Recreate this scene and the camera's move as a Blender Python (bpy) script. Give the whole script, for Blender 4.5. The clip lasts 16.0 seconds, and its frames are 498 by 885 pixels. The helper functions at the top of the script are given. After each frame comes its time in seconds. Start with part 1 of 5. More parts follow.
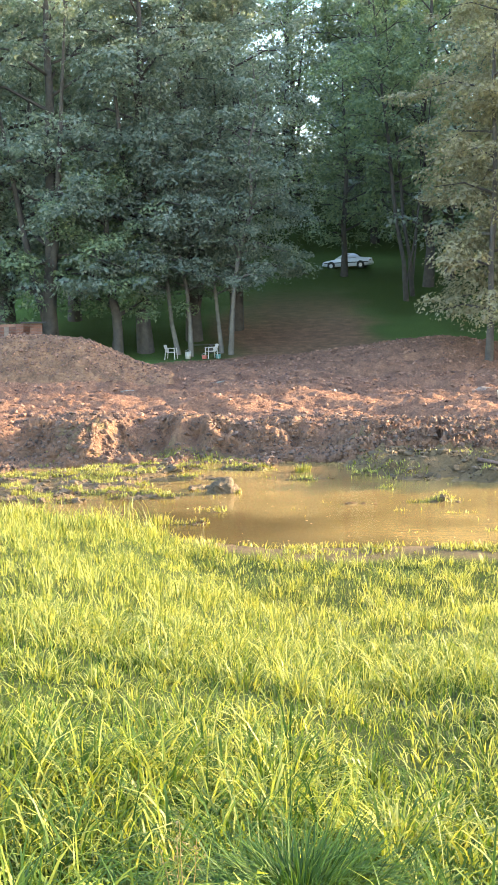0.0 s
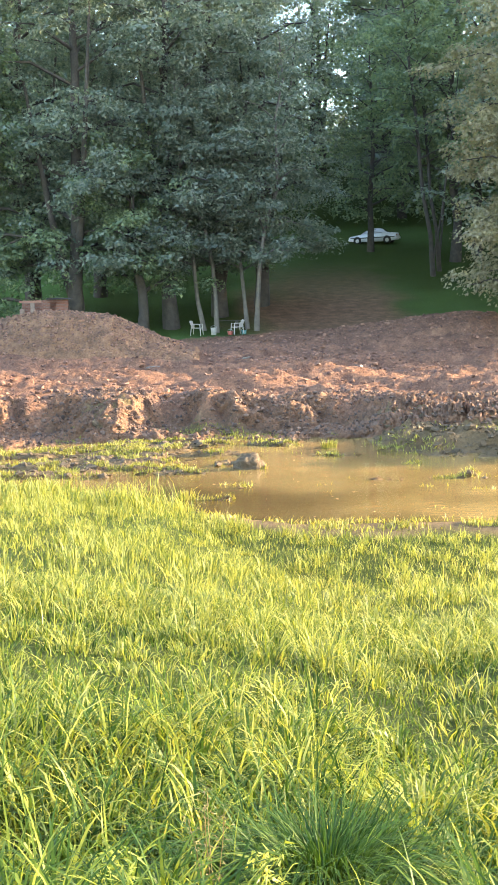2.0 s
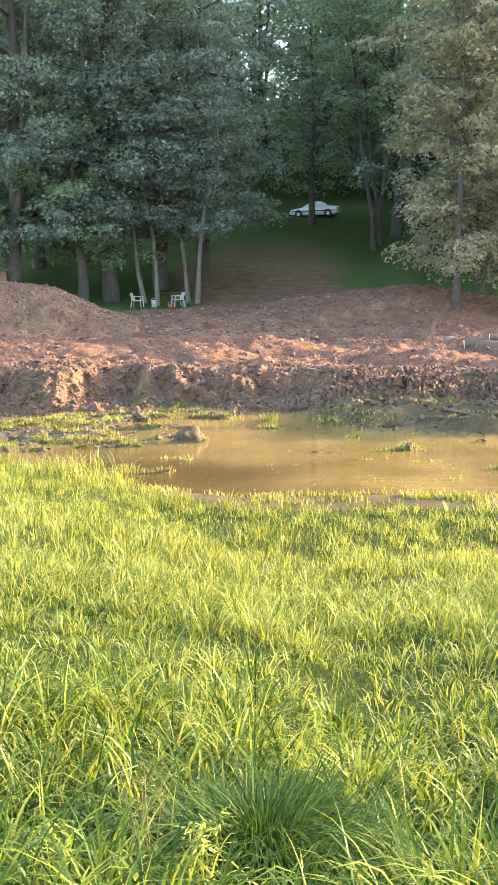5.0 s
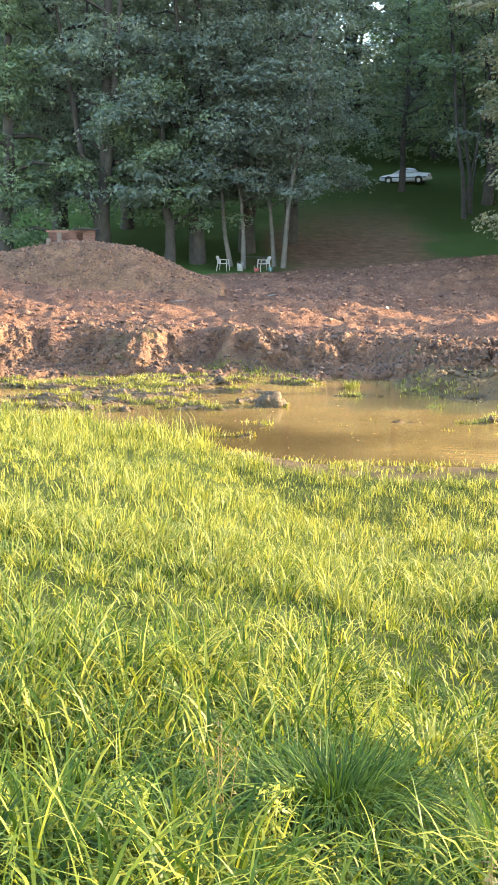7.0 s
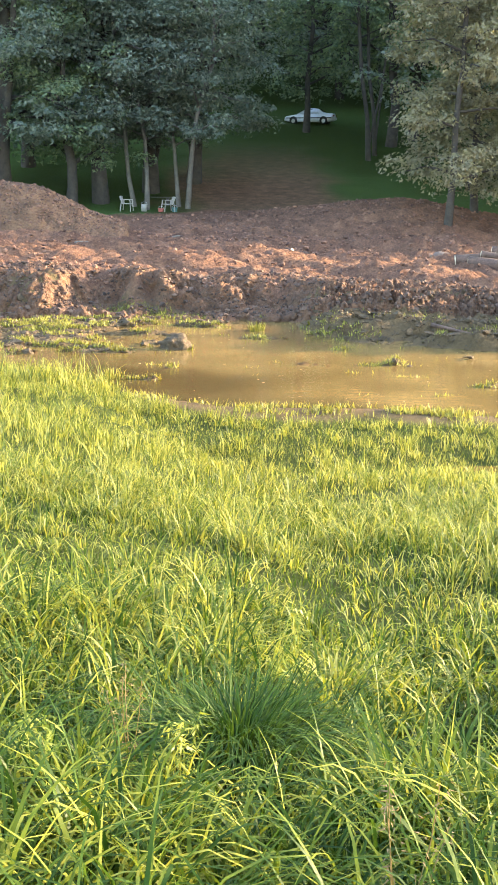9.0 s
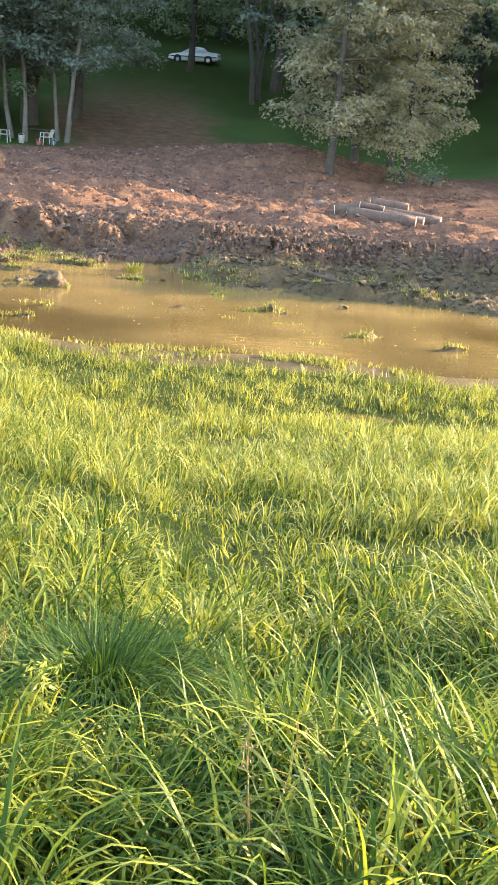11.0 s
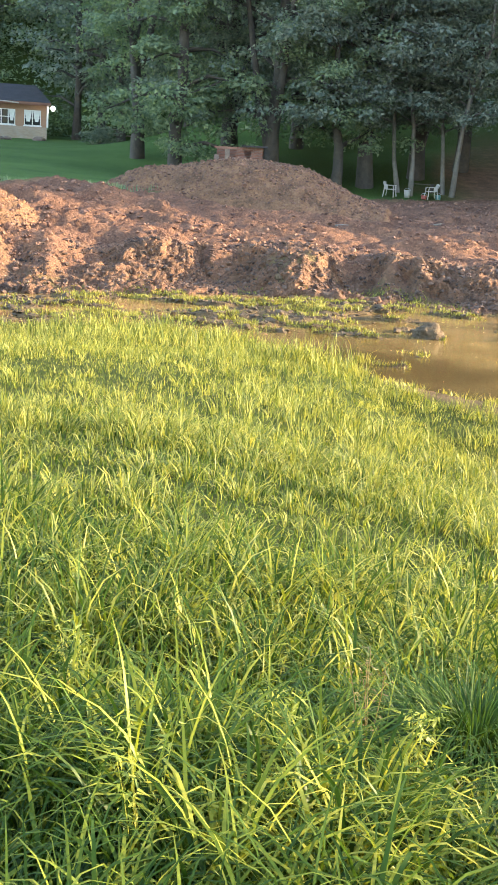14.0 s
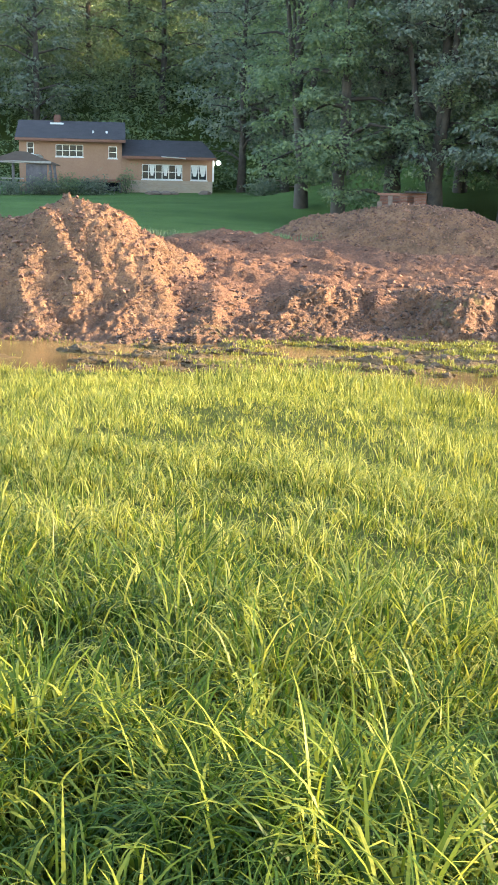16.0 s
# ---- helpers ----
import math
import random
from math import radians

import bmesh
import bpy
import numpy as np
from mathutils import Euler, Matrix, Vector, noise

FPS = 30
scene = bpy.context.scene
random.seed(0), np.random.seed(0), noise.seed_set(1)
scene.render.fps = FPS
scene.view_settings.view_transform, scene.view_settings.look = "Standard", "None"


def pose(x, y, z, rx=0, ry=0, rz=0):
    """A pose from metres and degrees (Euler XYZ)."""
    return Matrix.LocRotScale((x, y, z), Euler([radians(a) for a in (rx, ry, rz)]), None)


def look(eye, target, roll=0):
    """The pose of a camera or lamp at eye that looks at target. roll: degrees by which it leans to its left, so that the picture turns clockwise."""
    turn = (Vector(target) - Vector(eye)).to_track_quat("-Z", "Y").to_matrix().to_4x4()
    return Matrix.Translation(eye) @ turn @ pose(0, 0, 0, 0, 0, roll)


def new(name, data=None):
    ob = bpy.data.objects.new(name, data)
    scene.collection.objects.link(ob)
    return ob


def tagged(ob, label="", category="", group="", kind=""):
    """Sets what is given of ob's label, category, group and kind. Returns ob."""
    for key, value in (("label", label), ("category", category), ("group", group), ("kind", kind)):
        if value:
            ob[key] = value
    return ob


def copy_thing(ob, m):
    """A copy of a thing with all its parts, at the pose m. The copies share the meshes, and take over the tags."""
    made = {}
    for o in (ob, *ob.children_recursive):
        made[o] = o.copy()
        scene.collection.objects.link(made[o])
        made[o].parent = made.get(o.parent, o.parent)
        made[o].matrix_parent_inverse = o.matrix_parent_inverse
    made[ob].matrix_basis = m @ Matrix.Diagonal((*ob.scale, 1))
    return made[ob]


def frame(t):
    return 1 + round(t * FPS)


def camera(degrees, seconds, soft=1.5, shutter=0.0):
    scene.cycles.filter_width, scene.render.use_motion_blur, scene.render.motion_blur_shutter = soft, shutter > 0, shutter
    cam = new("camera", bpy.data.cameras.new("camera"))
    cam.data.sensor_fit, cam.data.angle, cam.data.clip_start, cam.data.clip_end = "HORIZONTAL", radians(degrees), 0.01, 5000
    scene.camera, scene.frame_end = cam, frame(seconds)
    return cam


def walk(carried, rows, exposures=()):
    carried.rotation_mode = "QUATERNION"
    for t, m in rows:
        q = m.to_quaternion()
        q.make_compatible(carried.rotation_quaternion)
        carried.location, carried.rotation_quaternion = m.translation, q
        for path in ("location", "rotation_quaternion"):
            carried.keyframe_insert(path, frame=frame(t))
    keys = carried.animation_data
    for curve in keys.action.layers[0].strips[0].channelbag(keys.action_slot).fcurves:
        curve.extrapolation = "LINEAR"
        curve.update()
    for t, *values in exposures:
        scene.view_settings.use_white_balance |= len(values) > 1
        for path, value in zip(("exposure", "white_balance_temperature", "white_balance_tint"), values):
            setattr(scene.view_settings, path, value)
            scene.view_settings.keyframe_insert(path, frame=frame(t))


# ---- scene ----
# Camera: hand-held, standing in tall grass above a muddy pond.
cam = camera(24.1, 16.0, soft=1.5)
PATH = [
    (0.0, 0.017, -0.009, 1.616, 83.920, 1.075, -2.501),
    (0.5, 0.010, -0.006, 1.611, 83.660, 1.254, -0.674),
    (1.0, 0.007, -0.002, 1.611, 83.064, 1.424, -0.303),
    (1.5, 0.011, 0.002, 1.604, 83.010, 1.345, -0.707),
    (2.0, 0.011, 0.005, 1.598, 82.781, 1.201, -1.249),
    (2.5, 0.018, 0.000, 1.599, 82.692, 1.197, -2.314),
    (3.0, 0.026, 0.000, 1.597, 82.620, 1.068, -3.499),
    (3.5, 0.027, 0.004, 1.593, 82.567, 1.011, -4.075),
    (5.8, 0.020, -0.002, 1.604, 80.474, 0.384, -3.990),
    (6.0, 0.022, -0.002, 1.595, 80.275, -0.183, -3.516),
    (6.5, 0.000, 0.003, 1.598, 79.995, -0.517, -1.079),
    (7.0, 0.000, 0.000, 1.600, 79.728, -0.682, 0.089),
    (7.5, -0.002, 0.007, 1.596, 79.199, -0.976, 0.098),
    (8.0, -0.007, 0.010, 1.594, 78.385, -0.965, 0.536),
    (8.5, -0.002, 0.005, 1.595, 77.629, -0.949, -0.962),
    (9.0, 0.011, 0.000, 1.597, 76.989, -1.308, -4.494),
    (9.5, 0.020, 0.007, 1.592, 76.260, -1.779, -7.924),
    (9.7, 0.020, 0.012, 1.592, 75.797, -2.131, -8.654),
    (11.8, 0.015, 0.005, 1.579, 74.484, -5.364, -9.663),
    (12.0, 0.010, 0.007, 1.576, 74.586, -5.323, -8.098),
    (12.5, -0.014, 0.003, 1.585, 74.748, -4.737, -1.820),
    (13.0, -0.041, 0.009, 1.581, 75.142, -3.813, 4.325),
    (13.5, -0.055, -0.007, 1.590, 75.373, -3.514, 7.245),
    (14.0, -0.064, -0.013, 1.593, 75.768, -3.455, 8.114),
    (14.5, -0.067, -0.028, 1.597, 75.645, -3.004, 9.580),
    (15.0, -0.075, -0.031, 1.599, 75.448, -2.613, 11.753),
    (15.5, -0.095, -0.039, 1.607, 76.348, -2.190, 14.229),
    (16.0, -0.095, -0.039, 1.608, 77.716, -1.226, 15.873),
]
walk(cam, [(r[0], pose(*r[1:])) for r in PATH], [(0.0, 3.52), (3.5, 3.48), (9.5, 3.32), (12.5, 3.21), (16.0, 3.06)])

# ---- light ----
SUN_AZ, SUN_EL = radians(75), radians(13)
world = bpy.data.worlds.new("world")
scene.world = world
world.use_nodes = True
wn = world.node_tree.nodes
sky = wn.new("ShaderNodeTexSky")
sky.sky_type = 'NISHITA'
sky.sun_disc = False
sky.sun_elevation, sky.sun_rotation = SUN_EL, SUN_AZ
world.node_tree.links.new(sky.outputs[0], wn["Background"].inputs[0])
wn["Background"].inputs[1].default_value = 0.15
sun = new("sun", bpy.data.lights.new("sun", 'SUN'))
sun.data.energy, sun.data.angle, sun.data.color = 3.0, radians(0.6), (1.0, 0.76, 0.46)
to_sun = Vector((math.sin(SUN_AZ) * math.cos(SUN_EL), math.cos(SUN_AZ) * math.cos(SUN_EL), math.sin(SUN_EL)))
sun.matrix_world = look(to_sun * 100, (0, 0, 0))

# ---- materials ----
def material(name):
    m = bpy.data.materials.new(name)
    m.use_nodes = True
    nt = m.node_tree
    return m, nt.nodes, nt.links, nt.nodes["Principled BSDF"]


def ramp(nodes, stops):
    r = nodes.new("ShaderNodeValToRGB")
    e = r.color_ramp.elements
    while len(e) < len(stops):
        e.new(0.5)
    for el, (p, c) in zip(e, stops):
        el.position, el.color = p, (*c, 1)
    return r


def noise_node(nodes, links, scale, detail=5, rough=0.6, coord="Object"):
    tc = nodes.new("ShaderNodeTexCoord")
    n = nodes.new("ShaderNodeTexNoise")
    n.inputs["Scale"].default_value, n.inputs["Detail"].default_value = scale, detail
    n.inputs["Roughness"].default_value = rough
    links.new(tc.outputs[coord], n.inputs["Vector"])
    return n


def mix(nodes, links, fac, a, b, mode='MIX'):
    m = nodes.new("ShaderNodeMix")
    m.data_type, m.blend_type = 'RGBA', mode
    for sock, v in ((m.inputs[0], fac), (m.inputs[6], a), (m.inputs[7], b)):
        if isinstance(v, (int, float)):
            sock.default_value = v
        elif isinstance(v, tuple):
            sock.default_value = (*v, 1)
        else:
            links.new(v, sock)
    return m.outputs[2]


def bump(nodes, links, bsdf, height, strength, dist):
    b = nodes.new("ShaderNodeBump")
    b.inputs["Strength"].default_value, b.inputs["Distance"].default_value = strength, dist
    links.new(height, b.inputs["Height"])
    links.new(b.outputs[0], bsdf.inputs["Normal"])


def surface(name, dark, light, scale, rough=0.8, fine=6.0, strength=0.4, dist=0.02, metal=0.0):
    """Two-scale mottled surface with relief."""
    m, n, l, b = material(name)
    big = noise_node(n, l, scale, 4)
    small = noise_node(n, l, scale * fine, 5, 0.7)
    r = ramp(n, [(0.3, dark), (0.7, light)])
    f = mix(n, l, 0.45, big.outputs[0], small.outputs[0])
    l.new(f, r.inputs[0])
    l.new(r.outputs[0], b.inputs["Base Color"])
    b.inputs["Roughness"].default_value, b.inputs["Metallic"].default_value = rough, metal
    bump(n, l, b, small.outputs[0], strength, dist)
    return m


def leaf_material(name, stops, trans, rough=0.5, gloss=0.5):
    """Thin leaf: diffuse and light that comes through, varied leaf by leaf and in drifts."""
    m, n, l, b = material(name)
    geo = n.new("ShaderNodeNewGeometry")
    drift = noise_node(n, l, 0.35, 3)
    clump = noise_node(n, l, 2.6, 3)
    f = mix(n, l, 0.55, geo.outputs["Random Per Island"], mix(n, l, 0.55, drift.outputs[0], clump.outputs[0]))
    r = ramp(n, stops)
    l.new(f, r.inputs[0])
    l.new(r.outputs[0], b.inputs["Base Color"])
    b.inputs["Roughness"].default_value, b.inputs["Specular IOR Level"].default_value = rough, gloss
    t = n.new("ShaderNodeBsdfTranslucent")
    l.new(mix(n, l, 1.0, r.outputs[0], (1.0, 0.95, 0.45), 'MULTIPLY'), t.inputs[0])
    s = n.new("ShaderNodeMixShader")
    s.inputs[0].default_value = trans
    l.new(b.outputs[0], s.inputs[1])
    l.new(t.outputs[0], s.inputs[2])
    l.new(s.outputs[0], n["Material Output"].inputs[0])
    return m


GRASS = leaf_material("grass_blades", [(0.24, (0.050, 0.080, 0.018)), (0.44, (0.150, 0.178, 0.040)), (0.60, (0.325, 0.328, 0.072)), (0.76, (0.47, 0.432, 0.115)), (0.93, (0.68, 0.58, 0.34))], 0.38, 0.5, 0.24)
MARSH = leaf_material("marsh_blades", [(0.22, (0.06, 0.065, 0.018)), (0.5, (0.22, 0.21, 0.045)), (0.78, (0.46, 0.42, 0.09)), (0.93, (0.56, 0.46, 0.2))], 0.3, 0.5, 0.3)
# Darker green, stands in for shade close by and low between tufts.
SHADE_GRASS = leaf_material("shade_green_blades", [(0.24, (0.016, 0.042, 0.005)), (0.48, (0.062, 0.112, 0.016)), (0.64, (0.21, 0.245, 0.034)), (0.80, (0.43, 0.41, 0.075)), (0.95, (0.62, 0.55, 0.28))], 0.42, 0.45, 0.14)
# Dark green that puts the shade of one bowed tussock into its blades.
FINE_SHADE_GRASS = leaf_material("shaded_tussock_blades", [(0.25, (0.014, 0.038, 0.006)), (0.55, (0.042, 0.088, 0.014)), (0.85, (0.13, 0.19, 0.03))], 0.3, 0.5, 0.15)
# Tree leaf colours lifted above natural tone, standing in for haze and glare.
LEAF = leaf_material("leaves_green", [(0.25, (0.105, 0.15, 0.10)), (0.55, (0.185, 0.24, 0.15)), (0.85, (0.31, 0.355, 0.20))], 0.5, 0.65, 0.4)
LEAF_DARK = leaf_material("leaves_dark", [(0.25, (0.10, 0.135, 0.118)), (0.55, (0.188, 0.222, 0.192)), (0.85, (0.30, 0.327, 0.268))], 0.5, 0.65, 0.4)
LEAF_GOLD = leaf_material("leaves_golden", [(0.2, (0.165, 0.155, 0.11)), (0.6, (0.265, 0.245, 0.165)), (0.95, (0.43, 0.36, 0.22))], 0.48, 0.6)
BARK = surface("bark", (0.028, 0.023, 0.019), (0.085, 0.068, 0.056), 3.0, 0.9, 5, 0.8, 0.03)
BARK_PALE = surface("bark_pale", (0.075, 0.062, 0.053), (0.19, 0.165, 0.14), 3.0, 0.85, 5, 0.5, 0.02)
SOIL = surface("clay_soil", (0.046, 0.026, 0.017), (0.34, 0.178, 0.092), 1.4, 0.95, 9, 1.0, 0.13)

# Clay toned down for the bank face, shade mixed into the colour.
SHADE_CLAY = surface("shade_toned_clay", (0.040, 0.025, 0.018), (0.28, 0.135, 0.070), 1.3, 0.9, 9, 1.0, 0.12)


def ground_material():
    m, n, l, b = material("ground_soil_and_turf")

    def mask(name):
        a = n.new("ShaderNodeAttribute")
        a.attribute_name = name
        return a.outputs["Fac"]
    big, mid, small = noise_node(n, l, 0.25, 4), noise_node(n, l, 1.6, 6, 0.7), noise_node(n, l, 14, 5, 0.75)
    dirt = ramp(n, [(0.32, (0.055, 0.031, 0.023)), (0.5, (0.16, 0.086, 0.058)), (0.70, (0.33, 0.178, 0.106))])
    l.new(mix(n, l, 0.5, mid.outputs[0], small.outputs[0]), dirt.inputs[0])
    lawn = ramp(n, [(0.3, (0.038, 0.074, 0.020)), (0.7, (0.105, 0.165, 0.044))])
    l.new(mix(n, l, 0.5, big.outputs[0], small.outputs[0]), lawn.inputs[0])
    mud = ramp(n, [(0.3, (0.06, 0.040, 0.021)), (0.7, (0.19, 0.128, 0.066))])
    l.new(mix(n, l, 0.5, mid.outputs[0], small.outputs[0]), mud.inputs[0])
    # darker turf, mixed in by the meadow mask
    dark_turf = ramp(n, [(0.3, (0.018, 0.030, 0.006)), (0.7, (0.055, 0.072, 0.014))])
    l.new(small.outputs[0], dark_turf.inputs[0])
    c = mix(n, l, mask("meadow"), lawn.outputs[0], dark_turf.outputs[0])
    c = mix(n, l, mask("dirt"), c, dirt.outputs[0])
    c = mix(n, l, mask("wet"), c, mud.outputs[0])
    l.new(c, b.inputs["Base Color"])
    r = n.new("ShaderNodeMapRange")
    r.inputs[3].default_value, r.inputs[4].default_value = 0.95, 0.72
    l.new(mask("wet"), r.inputs[0])
    l.new(r.outputs[0], b.inputs["Roughness"])
    b.inputs["Specular IOR Level"].default_value = 0.1
    bump(n, l, b, mix(n, l, 0.5, small.outputs[0], noise_node(n, l, 5, 4, 0.7).outputs[0]), 1.0, 0.14)
    return m


def water_material():
    m, n, l, b = material("muddy_water")
    big = noise_node(n, l, 0.22, 4)
    r = ramp(n, [(0.35, (0.095, 0.060, 0.021)), (0.65, (0.27, 0.175, 0.060))])
    l.new(big.outputs[0], r.inputs[0])
    l.new(r.outputs[0], b.inputs["Base Color"])
    b.inputs["Roughness"].default_value, b.inputs["IOR"].default_value = 0.05, 1.33
    rip = noise_node(n, l, 3.2, 4, 0.65)
    stretch = n.new("ShaderNodeMapping")
    stretch.inputs["Scale"].default_value = (0.5, 1.7, 1.0)
    l.new(rip.inputs["Vector"].links[0].from_socket, stretch.inputs["Vector"])
    l.new(stretch.outputs[0], rip.inputs["Vector"])
    bump(n, l, b, rip.outputs[0], 0.24, 0.03)
    return m


GROUND, WATER = ground_material(), water_material()

# ---- terrain ----
WATER_Z = -2.9


def sm(a, b, x):
    t = np.clip((x - a) / (b - a), 0, 1)
    return t * t * (3 - 2 * t)


def lattice(seed):
    return np.random.RandomState(seed).rand(256, 256)


LAT = [lattice(i) for i in range(6)]


def vnoise(x, y, s, k=0):
    """Smooth value noise, -1 to 1, with features about 1/s wide."""
    u, v = np.asarray(x) * s + 57.3 * k, np.asarray(y) * s + 31.7 * k
    i, j = np.floor(u).astype(int), np.floor(v).astype(int)
    a, b = u - i, v - j
    a, b = a * a * (3 - 2 * a), b * b * (3 - 2 * b)
    L = LAT[k % 6]
    g = lambda p, q: L[p % 256, q % 256]
    return 2 * ((g(i, j) * (1 - a) + g(i + 1, j) * a) * (1 - b) + (g(i, j + 1) * (1 - a) + g(i + 1, j + 1) * a) * b) - 1


def fbm(x, y, s, octaves, k=0):
    out, amp = 0, 1.0
    for o in range(octaves):
        out = out + amp * vnoise(x, y, s * 2.03 ** o, k + o)
        amp *= 0.5
    return out


def near_edge(x):
    return np.interp(x, (-25, -13.5, -11, -8.5, -5.5, -3.4, -1.6, -0.3, 1.3, 3.7, 5.6, 8, 14, 30),
                     (24, 25.4, 26, 27.5, 28.2, 27.1, 25.7, 23.5, 22.3, 22.4, 22.0, 21.0, 19.5, 18))


def far_edge(x):
    return np.interp(x, (-30, -17, -13.5, -10.5, -7.4, -4, -1, 1.7, 4.5, 9.8, 14, 25),
                     (30, 32.3, 32.6, 34.4, 36.3, 38, 38, 37.2, 37.6, 37.6, 36.5, 33))


def bank_lip(x):
    """Height of the edge where the dug face ends."""
    return np.interp(x, (-25, -15, -11, -4, 1, 4.7, 9.7, 20), (-1.3, -1.6, -1.75, -1.65, -1.75, -1.85, -2.05, -2.35))


def bank_shoulder(x):
    """Height of the terrace some eight metres behind the face."""
    return np.interp(x, (-25, -17, -14, -11, -7.6, -4, -2, 1, 4.7, 9.7, 14),
                     (-0.1, -0.2, -0.35, -0.5, -0.75, -1.0, -1.1, -1.25, -1.5, -1.75, -1.98))


def spur(x, tip, forward, rise, fall):
    """A rib of clay that stands out of the face, its long flank towards the sunset."""
    return forward * sm(tip - rise, tip, x) * sm(tip + fall, tip, x)


def hill(x, y):
    """The far side behind the terrace."""
    mid = -0.6 + 0.19 * np.clip(y - 66, 0, 38) + 0.30 * np.clip(y - 104, 0, 60) + 0.03 * np.clip(y - 164, 0, 300)
    left = -0.35 + 0.03 * np.clip(y - 45, 0, 60) + 0.45 * np.clip(y - 110, 0, 60) + 0.03 * np.clip(y - 165, 0, 300)
    s = sm(-11, -26, x)
    return mid * (1 - s) + left * s + 0.09 * np.clip(x - 24, 0, 120) + 0.05 * np.clip(-60 - x, 0, 150)


def islets(x, y):
    """Mats of mud and weed in the shallows, 0 to 1."""
    flat = np.exp(-((x + 3.0) / 4.2) ** 2 - ((y - 34.0 - 0.25 * x) / 3.1) ** 2) + 0.5 * sm(-5.5, -8.5, x) + 0.55 * np.exp(-((x + 4.6) / 2.6) ** 2 - ((y - 30.6) / 1.6) ** 2)
    inner = sm(0.0, 0.5, y - near_edge(x)) * sm(0.1, 0.6, far_edge(x) - y)
    return inner * sm(0.42, 0.66, 0.88 * flat + 0.58 * fbm(x * 0.6, y * 1.6, 1.1, 4, 3))


def cells(x, y, s, k=0):
    """Distance to the nearest of scattered points, about 1/s apart: rounded clods with cracks between."""
    u, v = np.asarray(x) * s, np.asarray(y) * s
    i, j = np.floor(u).astype(int), np.floor(v).astype(int)
    best = np.full(u.shape, 9.0)
    for a in (-1, 0, 1):
        for b in (-1, 0, 1):
            p, q = LAT[k][(i + a) % 256, (j + b) % 256], LAT[k + 1][(i + a) % 256, (j + b) % 256]
            best = np.minimum(best, (i + a + p - u) ** 2 + (j + b + q - v) ** 2)
    return np.sqrt(best)


def lumps(x, y):
    """Broken clods of dug clay."""
    wx, wy = x + 0.12 * vnoise(x, y, 3, 1), y + 0.12 * vnoise(x, y, 3, 4)
    return 0.09 * (0.5 - cells(wx, wy, 1.9)) + 0.15 * (0.5 - cells(wx, wy, 4.4, 2)) + 0.14 * (0.5 - cells(x, y, 8.5, 4)) + 0.04 * vnoise(x, y, 0.8, 2)


def mud_shelf(x, y):
    """Churned mud below the low end of the bank, 0 to 1."""
    edge = 31.9 - 0.42 * (x - 4.5) + 0.9 * vnoise(x, y, 0.6, 2)
    return sm(4.0, 6.2, x + 0.6 * vnoise(x, y, 0.9, 3)) * sm(-0.4, 1.6, y - edge) * sm(22, 15, x)


